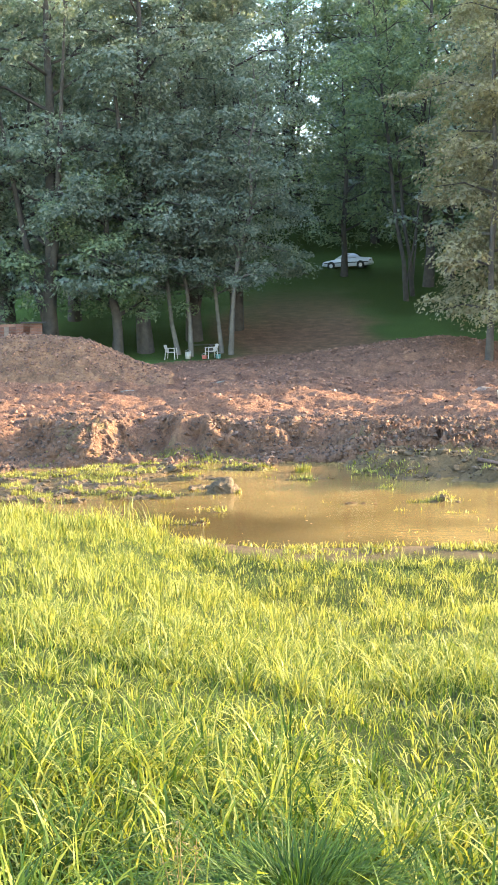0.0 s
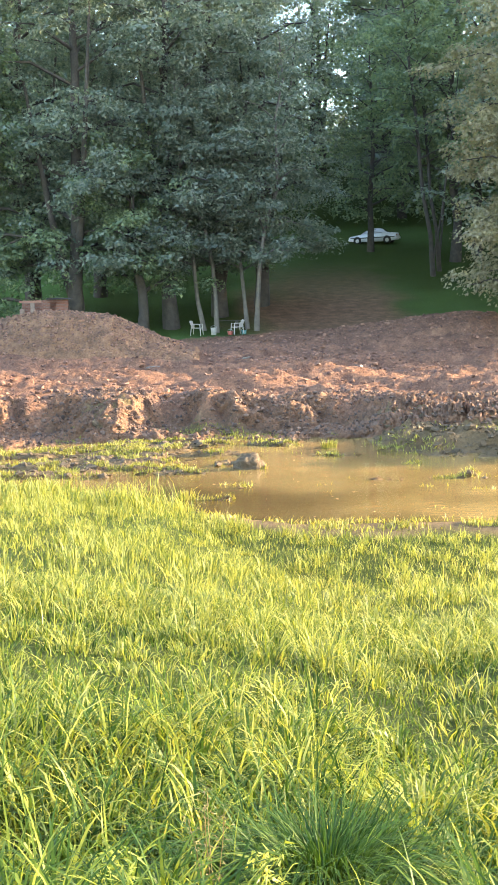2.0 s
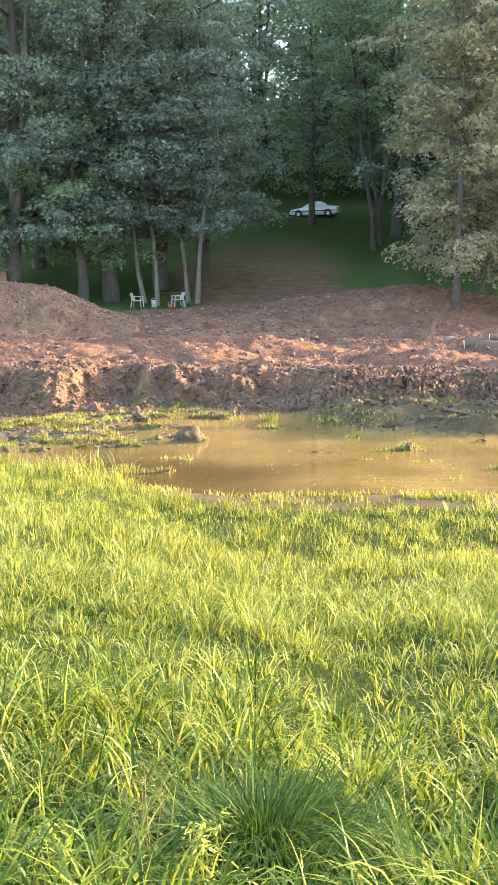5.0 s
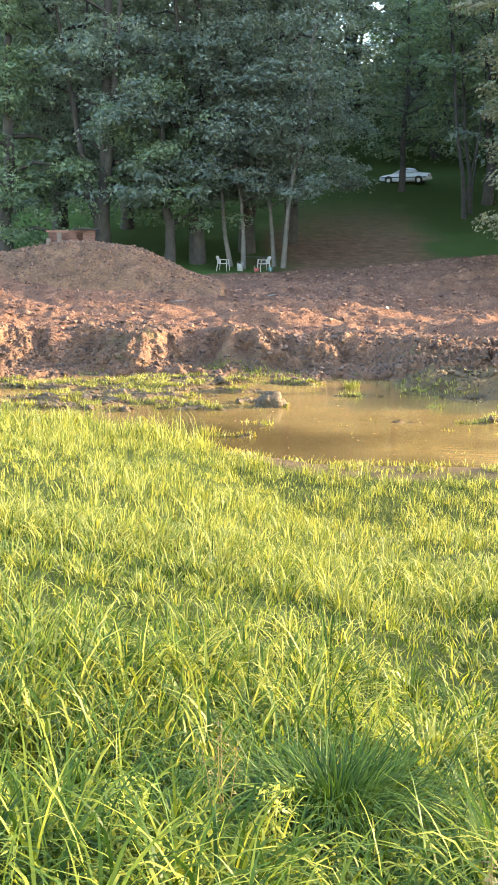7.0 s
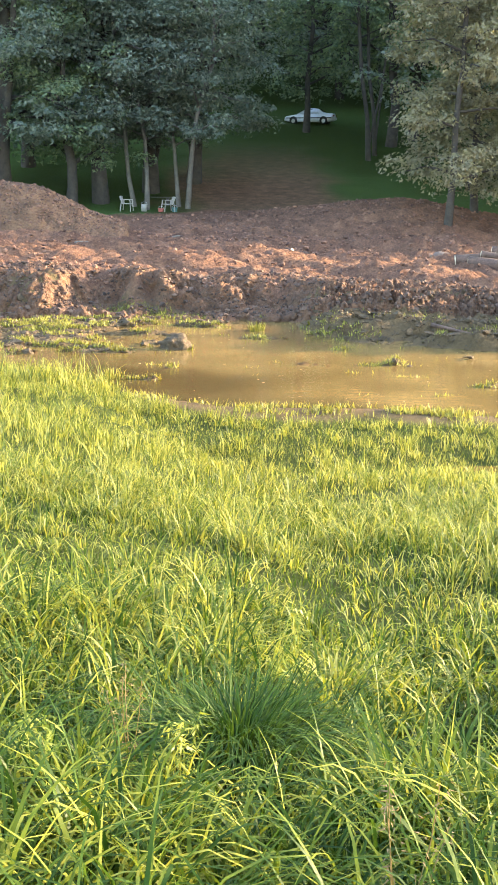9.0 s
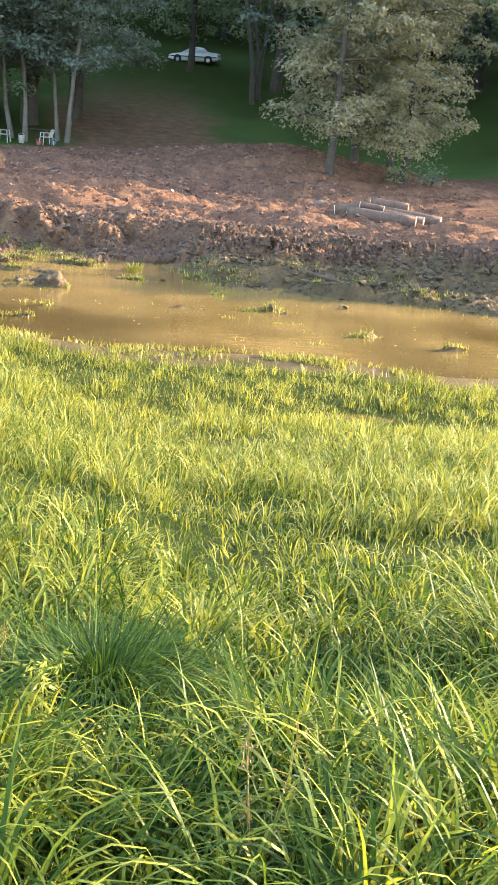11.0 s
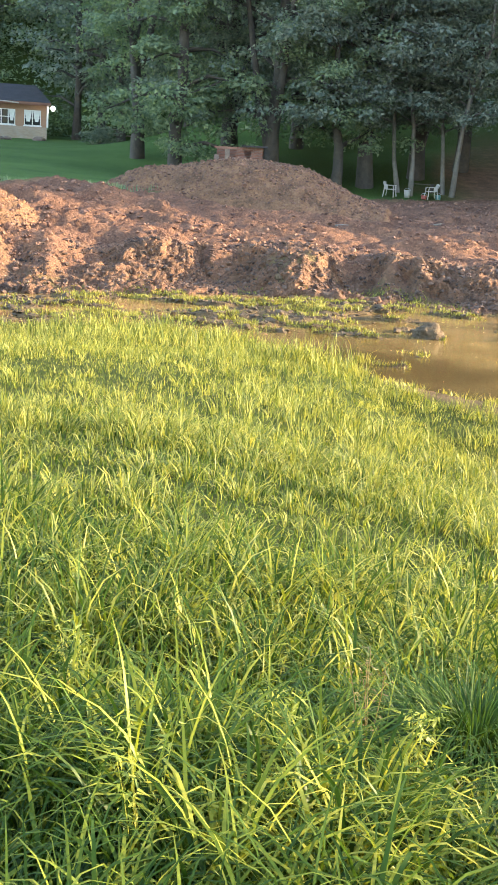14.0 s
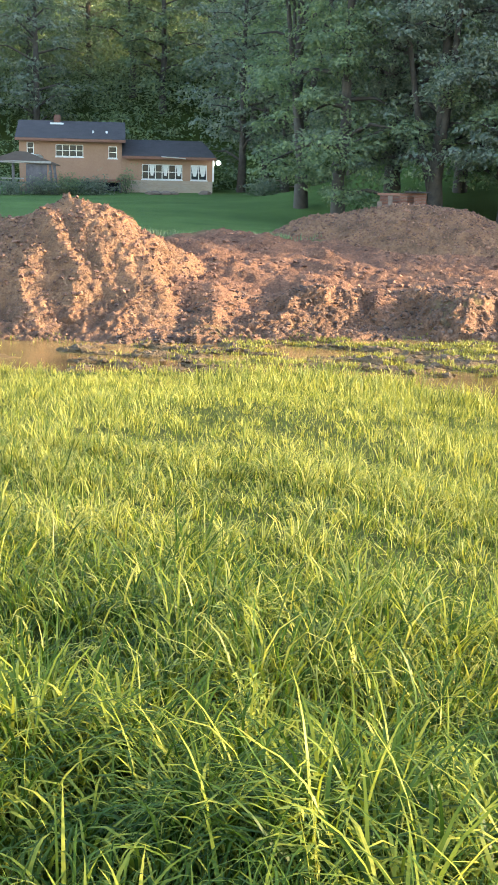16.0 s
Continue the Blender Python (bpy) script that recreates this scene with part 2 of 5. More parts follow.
def height(x, y, rough=True):
    x, y = np.asarray(x, float), np.asarray(y, float)
    yn, yf = near_edge(x), far_edge(x)
    foot = yn - 1.5 - 3.3 * sm(-1.5, 1.5, x)
    near = np.where(y > 1.5, -np.clip((y - 1.5) / (foot - 1.5), 0, 1) * 2.86, 0.04 * np.clip(1.5 - y, 0, 80))
    near = near + 0.06 * vnoise(x, y, 0.45, 2) * sm(0, 4, y)
    bed = WATER_Z - 0.25 * sm(0.0, 2.5, np.minimum(y - yn, yf - y))
    # mud flats and islets on the left, a churned mud shelf on the right
    isl = islets(x, y)
    bed = bed * (1 - isl) + (WATER_Z + 0.05 + 0.06 * fbm(x, y * 1.6, 1.6, 3, 2)) * isl
    shelf = mud_shelf(x, y)
    bed = bed + shelf * (0.36 + 0.28 * sm(-4.5, 0, y - yf) + 0.16 * fbm(x * 0.8, y * 1.9, 0.9, 4, 1) + 1.5 * lumps(x, y) + 0.15 * np.exp(-((x - 7.2) / 1.3) ** 2 - ((y - 33.2) / 0.7) ** 2))
    z = np.where(y < yn, near, bed)
    # cut bank with ribs and hollows
    rib = 0.20 * fbm(x + 0.5 * (y - yf), y * 0.8, 0.5, 4, 3) + 0.14 * np.abs(fbm(x - 0.4 * y, y * 0.7, 1.5, 3, 4)) - 0.1
    rib = rib - spur(x, -3.5, 1.6, 2.4, 1.6) - spur(x, -0.75, 0.6, 0.5, 0.8) - spur(x, 0.35, 0.55, 0.4, 0.7) - spur(x, 5.6, 0.4, 0.7, 0.8) - spur(x, -8.8, 0.5, 1.0, 1.2) - spur(x, -11.2, 0.7, 0.9, 1.1)
    d = y - yf - 0.45 - rib
    far_z = hill(x, np.maximum(y, 66))
    lip, shoulder = bank_lip(x), bank_shoulder(x)
    top = lip + (shoulder - lip) * np.clip((y - yf - 1.0) / 7.0, 0, 1) ** 0.85
    w = np.clip((y - yf - 8) / (66 - yf - 8), 0, 1)
    terrace = np.where(y < 66, top * (1 - w) + hill(x, y) * w, far_z)
    terrace = terrace + 1.3 * np.exp(-((x - 12.5) / 5.5) ** 2 - ((y - 61) / 5) ** 2)
    terrace = terrace + 0.22 * vnoise(x, y * 1.6, 0.35, 5) * sm(0, 3, y - yf) * sm(70, 55, y) * sm(-16, -9, x)
    slump = 0.30 * sm(-0.9, 0.5, d + 0.4 * vnoise(x, y, 0.8, 1))
    face = slump + (1 - slump) * sm(-0.25, 1.35 + 1.3 * sm(-6.5, -10, x), d + 0.35 * vnoise(x, y, 2.4, 5) * sm(1.6, 0.4, np.abs(d - 0.5)))
    z = np.where(y > yf - 1.5, z * (1 - face) + terrace * face, z)
    if rough:
        dirt = dirt_mask(x, y)
        z = z + dirt * (0.9 * lumps(x, y) + (0.24 * fbm(x * 0.3 + 0.1 * y, y * 1.6, 0.8, 4, 2) + 0.13 * fbm(x * 0.5 - 0.2 * y, y * 2.2, 1.6, 3, 4)) * sm(1, 3, y - yf)) * sm(72, 55, y)
        tread = np.sin((y - 0.12 * x + 0.5 * vnoise(x, y, 0.25, 2)) * 2.6)
        z = z + (0.08 + 0.06 * vnoise(x, y, 0.5, 4)) * dirt * tread * sm(2, 4, y - yf) * sm(60, 50, y) * sm(-6, 0, x)
    return z


def dirt_mask(x, y):
    yf = far_edge(x)
    n = 1.2 * vnoise(x, y, 0.4, 1)
    back = np.interp(x, (-30, -16, -11, -6, -2, 3, 8, 14, 20, 30), (40, 41, 46, 54, 62, 67, 66, 66, 65, 64))
    m = sm(-0.6, 0.3, y - yf) * sm(1.5, -1.5, y - back - n)
    track = 0.85 * sm(6.5, 2.5, np.abs(x - 5.5 - 0.05 * (y - 62)) + 1.5 * n) * sm(60, 64, y) * sm(92, 72, y)
    return np.maximum(m, track)


def wet_mask(x, y):
    return sm(-0.5, 0.6, y - near_edge(x) + 1.1 * sm(-1, 1, x) + 0.4 * vnoise(x, y, 1, 3)) * sm(0.9, -0.6, y - far_edge(x))


def steps(*stretches):
    out = [stretches[0][0]]
    for a, b, d in stretches:
        k = max(1, round((b - a) / d))
        out += [a + (b - a) * (i + 1) / k for i in range(k)]
    return np.array(out)


def grid_mesh(name, xs, ys, z):
    nx, ny = len(xs), len(ys)
    X, Y = np.meshgrid(xs, ys)
    co = np.stack([X, Y, z(X, Y)], -1).reshape(-1, 3)
    i = (np.arange(ny - 1)[:, None] * nx + np.arange(nx - 1)[None]).reshape(-1)
    quads = np.stack([i, i + 1, i + nx + 1, i + nx], -1)
    return mesh_from(name, co, quads), co


def mesh_from(name, co, faces, smooth=True):
    me = bpy.data.meshes.new(name)
    k = faces.shape[1]
    me.vertices.add(len(co))
    me.vertices.foreach_set("co", np.ascontiguousarray(co, np.float32).ravel())
    me.loops.add(faces.size)
    me.loops.foreach_set("vertex_index", np.ascontiguousarray(faces, np.int32).ravel())
    me.polygons.add(len(faces))
    me.polygons.foreach_set("loop_start", np.arange(0, faces.size, k, dtype=np.int32))
    me.polygons.foreach_set("use_smooth", np.full(len(faces), smooth))
    me.update()
    return me


gx = steps((-900, -200, 70), (-200, -60, 7), (-60, -22, 1.2), (-21, 17, 0.13), (19, 60, 1.5), (60, 200, 7), (200, 900, 70))
gy = steps((-900, -100, 80), (-100, 0, 5), (0, 20, 0.5), (20, 29, 0.2), (29, 47, 0.13), (47, 68, 0.3), (68, 140, 1.5), (140, 300, 10), (300, 1500, 120))
me, co = grid_mesh("ground", gx, gy, height)
# meadow: darker turf below y 30, beyond y 102 and in hillside patches
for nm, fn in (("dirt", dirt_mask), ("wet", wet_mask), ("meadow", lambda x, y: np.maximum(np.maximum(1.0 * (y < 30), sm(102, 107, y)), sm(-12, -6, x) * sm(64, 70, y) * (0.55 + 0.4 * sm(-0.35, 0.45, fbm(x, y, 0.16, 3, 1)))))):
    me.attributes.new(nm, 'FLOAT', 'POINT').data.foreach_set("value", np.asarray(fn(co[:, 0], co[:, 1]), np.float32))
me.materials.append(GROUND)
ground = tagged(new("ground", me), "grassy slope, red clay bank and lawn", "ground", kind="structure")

wm, _ = grid_mesh("water", np.linspace(-40, 40, 3), np.linspace(15, 41, 3), lambda x, y: 0 * x + WATER_Z)
wm.materials.append(WATER)
water = tagged(new("water", wm), "still brown muddy pond water", "pond", kind="structure")


# ---- trees ----
def tube(points, radii, sides=7):
    """Rings along a line of points, as vertices and quads."""
    pts = np.array(points, float)
    co, fs = [], []
    a = np.linspace(0, 2 * np.pi, sides, endpoint=False)
    for i, p in enumerate(pts):
        t = pts[min(i + 1, len(pts) - 1)] - pts[max(i - 1, 0)]
        t = t / (np.linalg.norm(t) + 1e-9)
        u = np.cross(t, (0.3, 1, 0.1))
        u /= np.linalg.norm(u) + 1e-9
        v = np.cross(t, u)
        co.append(p + radii[i] * (np.cos(a)[:, None] * u + np.sin(a)[:, None] * v))
        if i:
            for k in range(sides):
                fs.append(((i - 1) * sides + k, (i - 1) * sides + (k + 1) % sides, i * sides + (k + 1) % sides, i * sides + k))
    return np.concatenate(co), np.array(fs)


def joined(chunks):
    co, fs, n = [], [], 0
    for c, f in chunks:
        co.append(c)
        fs.append(f + n)
        n += len(c)
    return np.concatenate(co), np.concatenate(fs)


def leaves(centres, rng, per, spread, size, slim=0.27):
    """Sprays of small pointed leaves round the centres, drooping outward."""
    n = len(centres) * per
    c = np.repeat(centres, per, 0)
    off = rng.normal(size=(n, 3)) * (spread, spread, spread * 0.42)
    p = c + off
    ang = rng.uniform(0, 2 * np.pi, n)
    out = off[:, :2] / (np.linalg.norm(off[:, :2], axis=1, keepdims=True) + 1e-6)
    d = np.stack([out[:, 0] * 0.8 + np.cos(ang) * 0.7, out[:, 1] * 0.8 + np.sin(ang) * 0.7, rng.uniform(-0.75, 0.15, n)], -1)
    d /= np.linalg.norm(d, axis=1, keepdims=True)
    s = np.cross(d, rng.normal(size=(n, 3)) * 0.5 + (0, 0, 1))
    s /= np.linalg.norm(s, axis=1, keepdims=True) + 1e-6
    L = (size * rng.uniform(0.6, 1.35, n))[:, None]
    w = L * slim
    co = np.stack([p + s * w, p + d * L, p - s * w], 1).reshape(-1, 3)
    return co, np.arange(3 * n).reshape(-1, 3)


def boughs(centres, radii, rng, per, size, slim=0.4):
    """Flattened pads of foliage: leaves laid shingle-like over each pad, drooping at its rim."""
    n = len(centres) * per
    c, rad = np.repeat(centres, per, 0), np.repeat(radii, per)[:, None]
    v = rng.normal(size=(n, 3))
    v /= np.linalg.norm(v, axis=1, keepdims=True)
    v[:, 2] = np.where(rng.rand(n) < 0.72, np.abs(v[:, 2]), v[:, 2])
    p = c + v * rad * rng.uniform(0.55, 1.15, (n, 1)) * (1, 1, 0.55)
    nrm = v * (0.75, 0.75, 0.4) + (0, 0, 0.6) + 0.42 * rng.normal(size=(n, 3))
    nrm /= np.linalg.norm(nrm, axis=1, keepdims=True)
    d = v * (1, 1, 0.2) + 0.7 * rng.normal(size=(n, 3)) - (0, 0, 0.35)
    d -= nrm * (d * nrm).sum(1, keepdims=True)
    d /= np.linalg.norm(d, axis=1, keepdims=True) + 1e-6
    s = np.cross(nrm, d)
    L = (size * rng.uniform(0.6, 1.35, n))[:, None]
    w = L * slim
    co = np.stack([p + s * w, p + d * L, p - s * w], 1).reshape(-1, 3)
    return co, np.arange(3 * n).reshape(-1, 3)


def tree_parts(name, seed, h, base, r, trunk_r, pads, leafmat, barkmat, per=80, size=0.3, lean=0.0, conic=0.0, low=0.0, pad=1.0, slim=0.4, fork=0, crook=0.13):
    """A tapered trunk with limbs, and a crown of layered leafy boughs with gaps."""
    rng = np.random.RandomState(seed)
    root = bpy.data.objects.new(name, None)
    scene.collection.objects.link(root)
    zs = np.linspace(0, h * 0.93, 9)
    bx, by = np.cumsum(rng.normal(0, crook, 9)) + lean * zs / h, np.cumsum(rng.normal(0, crook, 9))
    bx, by = bx - bx[0], by - by[0]
    rad = trunk_r * (1 - zs / h) ** 0.8 + 0.02
    rad[0] *= 1.35
    line = np.stack([bx, by, zs], -1)
    line[0, 2] = -0.4
    chunks = [tube(line, rad, 8)]
    for k in range(fork):
        a = 2.1 * k + 0.6
        out = np.array((math.cos(a), math.sin(a), 0))
        steps_up = np.linspace(0, 1, 6)
        limb = np.array((0, 0, 0.25 * h * (0.2 + 0.3 * k))) + out * (0.11 * h * steps_up ** 0.8)[:, None] + np.array((0, 0, 0.6 * h)) * steps_up[:, None]
        chunks.append(tube(limb, trunk_r * (0.62 - 0.5 * steps_up), 7))
    cents, rads = [], []
    limbs = int(10 + h * 0.9)
    for i in range(limbs):
        u = (i + rng.rand()) / limbs
        z0 = base + (h * 0.95 - base) * u
        k = np.array([np.interp(z0, zs, bx), np.interp(z0, zs, by), z0])
        prof = (1 - 0.92 * u) if conic > 0.5 else math.sin(math.pi * (0.2 + 0.74 * u)) ** 0.6
        reach = r * prof * rng.uniform(0.6, 1.2) + 0.3
        a = i * 2.4 + rng.uniform(-0.5, 0.5)
        rise = reach * (0.45 - 0.5 * (1 - u) * rng.rand() - low)
        tip = k + (math.cos(a) * reach, math.sin(a) * reach, rise)
        midp = (k + tip) / 2 + (0, 0, 0.12 * reach)
        r0 = 0.45 * np.interp(z0, zs, rad) + 0.015
        chunks.append(tube([k, midp, tip], [r0, r0 * 0.6, 0.015], 4))
        m = max(2, int(round(pads / limbs * (0.35 + 1.1 * prof))))
        t = (np.sqrt(rng.uniform(0.06, 1.1, m)))[:, None]
        c = k + (tip - k) * t + rng.normal(size=(m, 3)) * (0.17 * reach + 0.25, 0.17 * reach + 0.25, 0.09 * reach + 0.25)
        c[:, 2] = np.maximum(c[:, 2], base * 0.9 + 0.5 * rng.rand(m))
        cents.append(c)
        rads.append(pad * rng.uniform(0.55, 1.3, m))
    tm = mesh_from("trunk", *joined(chunks))
    tm.materials.append(barkmat)
    trunk = new("trunk", tm)
    trunk.parent = root
    cm = mesh_from("crown", *boughs(np.concatenate(cents), np.concatenate(rads), rng, per, size, slim), smooth=False)
    cm.materials.append(leafmat)
    crown = new("crown", cm)
    crown.parent = root
    return root


def at_ground(x, y, turn=0.0, sink=0.05):
    return pose(x, y, float(height(x, y, False)) - sink, 0, 0, turn)


KINDS = {
    "broad": tree_parts("tree", 1, 25, 3.0, 5.0, 0.42, 210, LEAF_DARK, BARK, per=120, size=0.19, low=0.2, pad=1.0, fork=2),
    "tall": tree_parts("tree", 2, 28, 7, 4.4, 0.38, 150, LEAF, BARK, per=90, size=0.21, pad=1.05, fork=3),
    "young": tree_parts("tree", 3, 11, 2.4, 3.0, 0.30, 100, LEAF, BARK, per=120, size=0.18, low=0.12, pad=0.8),
    "gold": tree_parts("tree", 4, 21, 1.8, 3.7, 0.15, 220, LEAF_GOLD, BARK, per=100, size=0.16, low=0.3, lean=0.8, pad=0.8),
    "cedar": tree_parts("tree", 5, 22, 1.3, 4.2, 0.34, 270, LEAF, BARK, per=100, size=0.19, conic=1.0, low=0.32, pad=0.85),
    "pole": tree_parts("tree", 6, 17, 3.6, 2.6, 0.12, 75, LEAF_DARK, BARK_PALE, per=100, size=0.18, lean=-1.5, pad=0.85, crook=0.2),
    "birch": tree_parts("tree", 10, 25, 8, 3.0, 0.14, 70, LEAF, BARK, per=80, size=0.22, lean=-2.6, pad=1.0, fork=1),
    "far": tree_parts("tree", 7, 27, 2.8, 5.0, 0.36, 90, LEAF_DARK, BARK, per=62, size=0.33, low=0.12, pad=1.5),
    "far2": tree_parts("tree", 8, 24, 3.3, 4.8, 0.33, 90, LEAF, BARK, per=62, size=0.33, low=0.06, pad=1.4),
    "edge": tree_parts("tree", 9, 28, 2.0, 6.0, 0.4, 70, LEAF_DARK, BARK, per=24, size=1.05, pad=2.0),
}
LABELS = {
    "broad": "tall shaded broadleaf tree with dense dark crown",
    "tall": "tall slender tree with high green crown",
    "young": "young bright green tree with low crown",
    "gold": "olive and golden leaved tree on red clay",
    "cedar": "conical green tree beside the mown lawn",
    "pole": "thin pale-barked leaning tree at terrace edge",
    "birch": "pale-barked leaning tree with a high crown",
    "far": "tall woodland tree on the wooded hillside",
    "far2": "green woodland tree on the wooded hillside",
    "edge": "very tall dense tree of the unseen shading wood",
}
used = set()


def plant(kind, x, y, turn=0.0, scale=1.0):
    src = KINDS[kind]
    m = at_ground(x, y, turn) @ Matrix.Scale(scale, 4)
    if kind in used:
        ob = copy_thing(src, at_ground(x, y, turn))
        ob.scale = (scale, scale, scale)
    else:
        used.add(kind)
        src.matrix_basis = m
        ob = src
    far = kind in ("far", "far2", "edge")
    tagged(ob, LABELS[kind], "tree", "woodland trees" if far else "trees behind the terrace")
    return ob


for kind, x, y, turn, s in (
        ("pole", 1.85, 67, 190, 1.0), ("pole", -0.4, 66.5, 0, 0.95), ("pole", -1.05, 67.2, 60, 0.9), ("pole", 1.4, 67.3, 20, 0.85),
        ("broad", -0.2, 71, 0, 1.0), ("broad", -3.0, 68, 80, 0.95), ("young", -4.6, 66, 30, 1.0), ("broad", -8.2, 66, 150, 1.0),
        ("far", -8.1, 78, 60, 1.0), ("broad", 2.4, 74, 210, 0.92), ("birch", 14.9, 83, 0, 1.0), ("birch", 15.7, 85, 25, 0.95), ("far2", 17.6, 89, 20, 1.05), ("far2", 11.9, 94.6, 110, 0.72),
        ("gold", 14.1, 56.3, 0, 1.0), ("gold", 16.4, 60, 130, 1.05), ("gold", 18.2, 57.4, 250, 0.9), ("gold", 19.0, 62.5, 40, 0.95),
        ("cedar", -13.6, 66, 0, 1.05), ("tall", -17.2, 72, 90, 0.95), ("broad", -11.5, 72, 20, 1.05), ("far", 20.0, 74, 300, 1.0),
        ("far2", -21.0, 88, 40, 0.75), ("far", -29.0, 99, 140, 0.9), ("far", -25.6, 101, 250, 0.9), ("far2", -18.0, 92, 10, 0.95),
        ("tall", 11.4, 132, 40, 1.0), ("tall", 9.6, 124, 160, 0.95), ("far", 4.4, 116, 10, 0.95), ("far2", 16.4, 119, 80, 1.1), ("far", 17.4, 133, 150, 1.15), ("far2", 18.6, 127, 220, 1.1), ("far", 16.8, 110, 300, 1.0), ("far", -18.2, 111, 50, 1.1), ("far2", -22.5, 114, 190, 1.1)):
    plant(kind, x, y, turn, s)

rng = np.random.RandomState(5)
spots = []
for _ in range(9000):
    x, y = rng.uniform(-85, 62), rng.uniform(74, 142)
    if y < 84 and not (-14 < x < 4) and x < 24:
        continue
    if (x < -16 and y < 107) or (-16 <= x < -4 and y < 82):
        continue
    if abs(x - 0.132 * y) < 0.055 * y and y < 108:
        continue
    if abs(x - 0.088 * y) < 5.2 and y > 90:
        continue
    if all((x - a) ** 2 + (y - b) ** 2 > 5.2 ** 2 for a, b in spots):
        spots.append((x, y))
    if len(spots) >= 66:
        break
for i, (x, y) in enumerate(spots):
    plant("far" if i % 2 else "far2", x, y, rng.uniform(0, 360), rng.uniform(0.85, 1.2))
# unseen wood added on the sunset side, shading the terrace and the far trees
spots = []
for _ in range(4000):
    x, y = rng.uniform(34, 85), rng.uniform(46, 150)
    if y < 61.5 + 0.268 * (x - 40):
        continue
    if x < 0.45 * y + 3 and y > 60:
        continue
    if all((x - a) ** 2 + (y - b) ** 2 > 6.0 ** 2 for a, b in spots):
        spots.append((x, y))
    if len(spots) >= 42:
        break
for x, y in spots:
    plant("edge", x, y, rng.uniform(0, 360), rng.uniform(0.72, 0.98))


def thicket(name, boxes, per_m3, size, mat, label, seed):
    """Leafy undergrowth filling uneven humps: boxes of x0, x1, y0, y1, height."""
    r = np.random.RandomState(seed)
    cs = []
    for x0, x1, y0, y1, h in boxes:
        n = int((x1 - x0) * (y1 - y0) * h * per_m3)
        x, y = r.uniform(x0, x1, n), r.uniform(y0, y1, n)
        top = h * (0.55 + 0.45 * fbm(x, y, 0.25, 3, 2))
        z = height(x, y, False) + np.clip(top, 0.2, None) * r.uniform(0.05, 1, n) ** 0.7
        cs.append(np.stack([x, y, z], -1))
    m = mesh_from(name, *leaves(np.concatenate(cs), r, 9, 0.42, size), smooth=False)
    m.materials.append(mat)
    return tagged(new(name, m), label, "bushes", kind="stuff")


# unseen scrub added on the near side of the sunset, shading the churned mud
for x, y, t in ((20.5, 34.6, 0), (22.0, 36.4, 70), (23.5, 35.2, 140), (21.2, 37.8, 210), (24.5, 37.4, 290)):
    plant("young", x, y, t, 0.36)

thicket("undergrowth", ((-90, -20, 126, 146, 9), (-20, 45, 134, 150, 8), (-85, -25, 118, 122, 14), (-85, -16, 108, 112, 7), (-16, 40, 106, 111, 7), (-30, 6, 128, 131, 9), (6, 40, 122, 126, 9)), 0.40, 0.42, LEAF, "dark tangled undergrowth below the woodland trees", 21)


# ---- grass ----
def blades(pts, ang, rng, length, width, segs, bend, lean):
    """Curved tapering blades at the points: vertices and quads."""
    n = len(pts)
    d = np.stack([np.cos(ang), np.sin(ang), np.zeros(n)], -1)
    s = np.stack([-np.sin(ang), np.cos(ang), np.zeros(n)], -1)
    tw = rng.uniform(-0.9, 0.9, n)
    s = s * np.cos(tw)[:, None] + d * np.sin(tw)[:, None]
    L = length * rng.uniform(0.5, 1.08, n)
    b = bend * rng.uniform(0.3, 1.5, n)
    rows = []
    p = pts.copy()
    th = lean * rng.uniform(0.0, 1.0, n)
    w0 = width * rng.uniform(0.6, 1.35, n)
    for i in range(segs + 1):
        u = i / segs
        w = (w0 * (1 - u ** 2) * 0.5 + 0.0004)[:, None]
        rows.append(np.stack([p - s * w, p + s * w], 1))
        step = (L / segs)[:, None]
        p = p + step * (d * np.sin(th)[:, None] + np.array((0, 0, 1.0)) * np.cos(th)[:, None])
        th = np.minimum(th + b / segs * (0.25 + 1.6 * u), 2.7)
    co = np.stack(rows, 1).reshape(-1, 3)
    k = 2 * (segs + 1)
    q = [(2 * i, 2 * i + 1, 2 * i + 3, 2 * i + 2) for i in range(segs)]
    f = (np.arange(n)[:, None, None] * k + np.array(q)[None]).reshape(-1, 4)
    return co, f


def meadow_edge(x):
    return near_edge(x) - 1.3 * sm(-1.5, 1.5, x)


def field(rng, y0, y1, per_m2):
    """Points over the part of the meadow between two distances."""
    area = 0.5 * 1.06 * (y1 ** 2 - y0 ** 2) + 1.6 * (y1 - y0)
    n = int(area * per_m2)
    y = np.sqrt(rng.uniform(y0 ** 2, y1 ** 2, n))
    x = rng.uniform(-0.60 * y - 0.8, 0.46 * y + 0.8)
    return x, y


def lushness(x, y):
    """Knee-high drifts and trodden hollows."""
    far = sm(5, 12, y)
    swing = (0.55 - 0.15 * far) * vnoise(x, y, 0.8, 0) + (0.5 - 0.12 * far) * vnoise(x, y, 2.0, 1) + 0.15 * vnoise(x, y, 0.2, 3)
    hollow = sum(a * np.exp(-((x - p) / u) ** 2 - ((y - q) / v) ** 2) for p, q, u, v, a in HOLLOWS)
    return np.clip(0.99 + swing - hollow, 0.58, 1.3) + sum(a * np.exp(-((x - p) / u) ** 2 - ((y - q) / v) ** 2) for p, q, u, v, a in CRESTS)


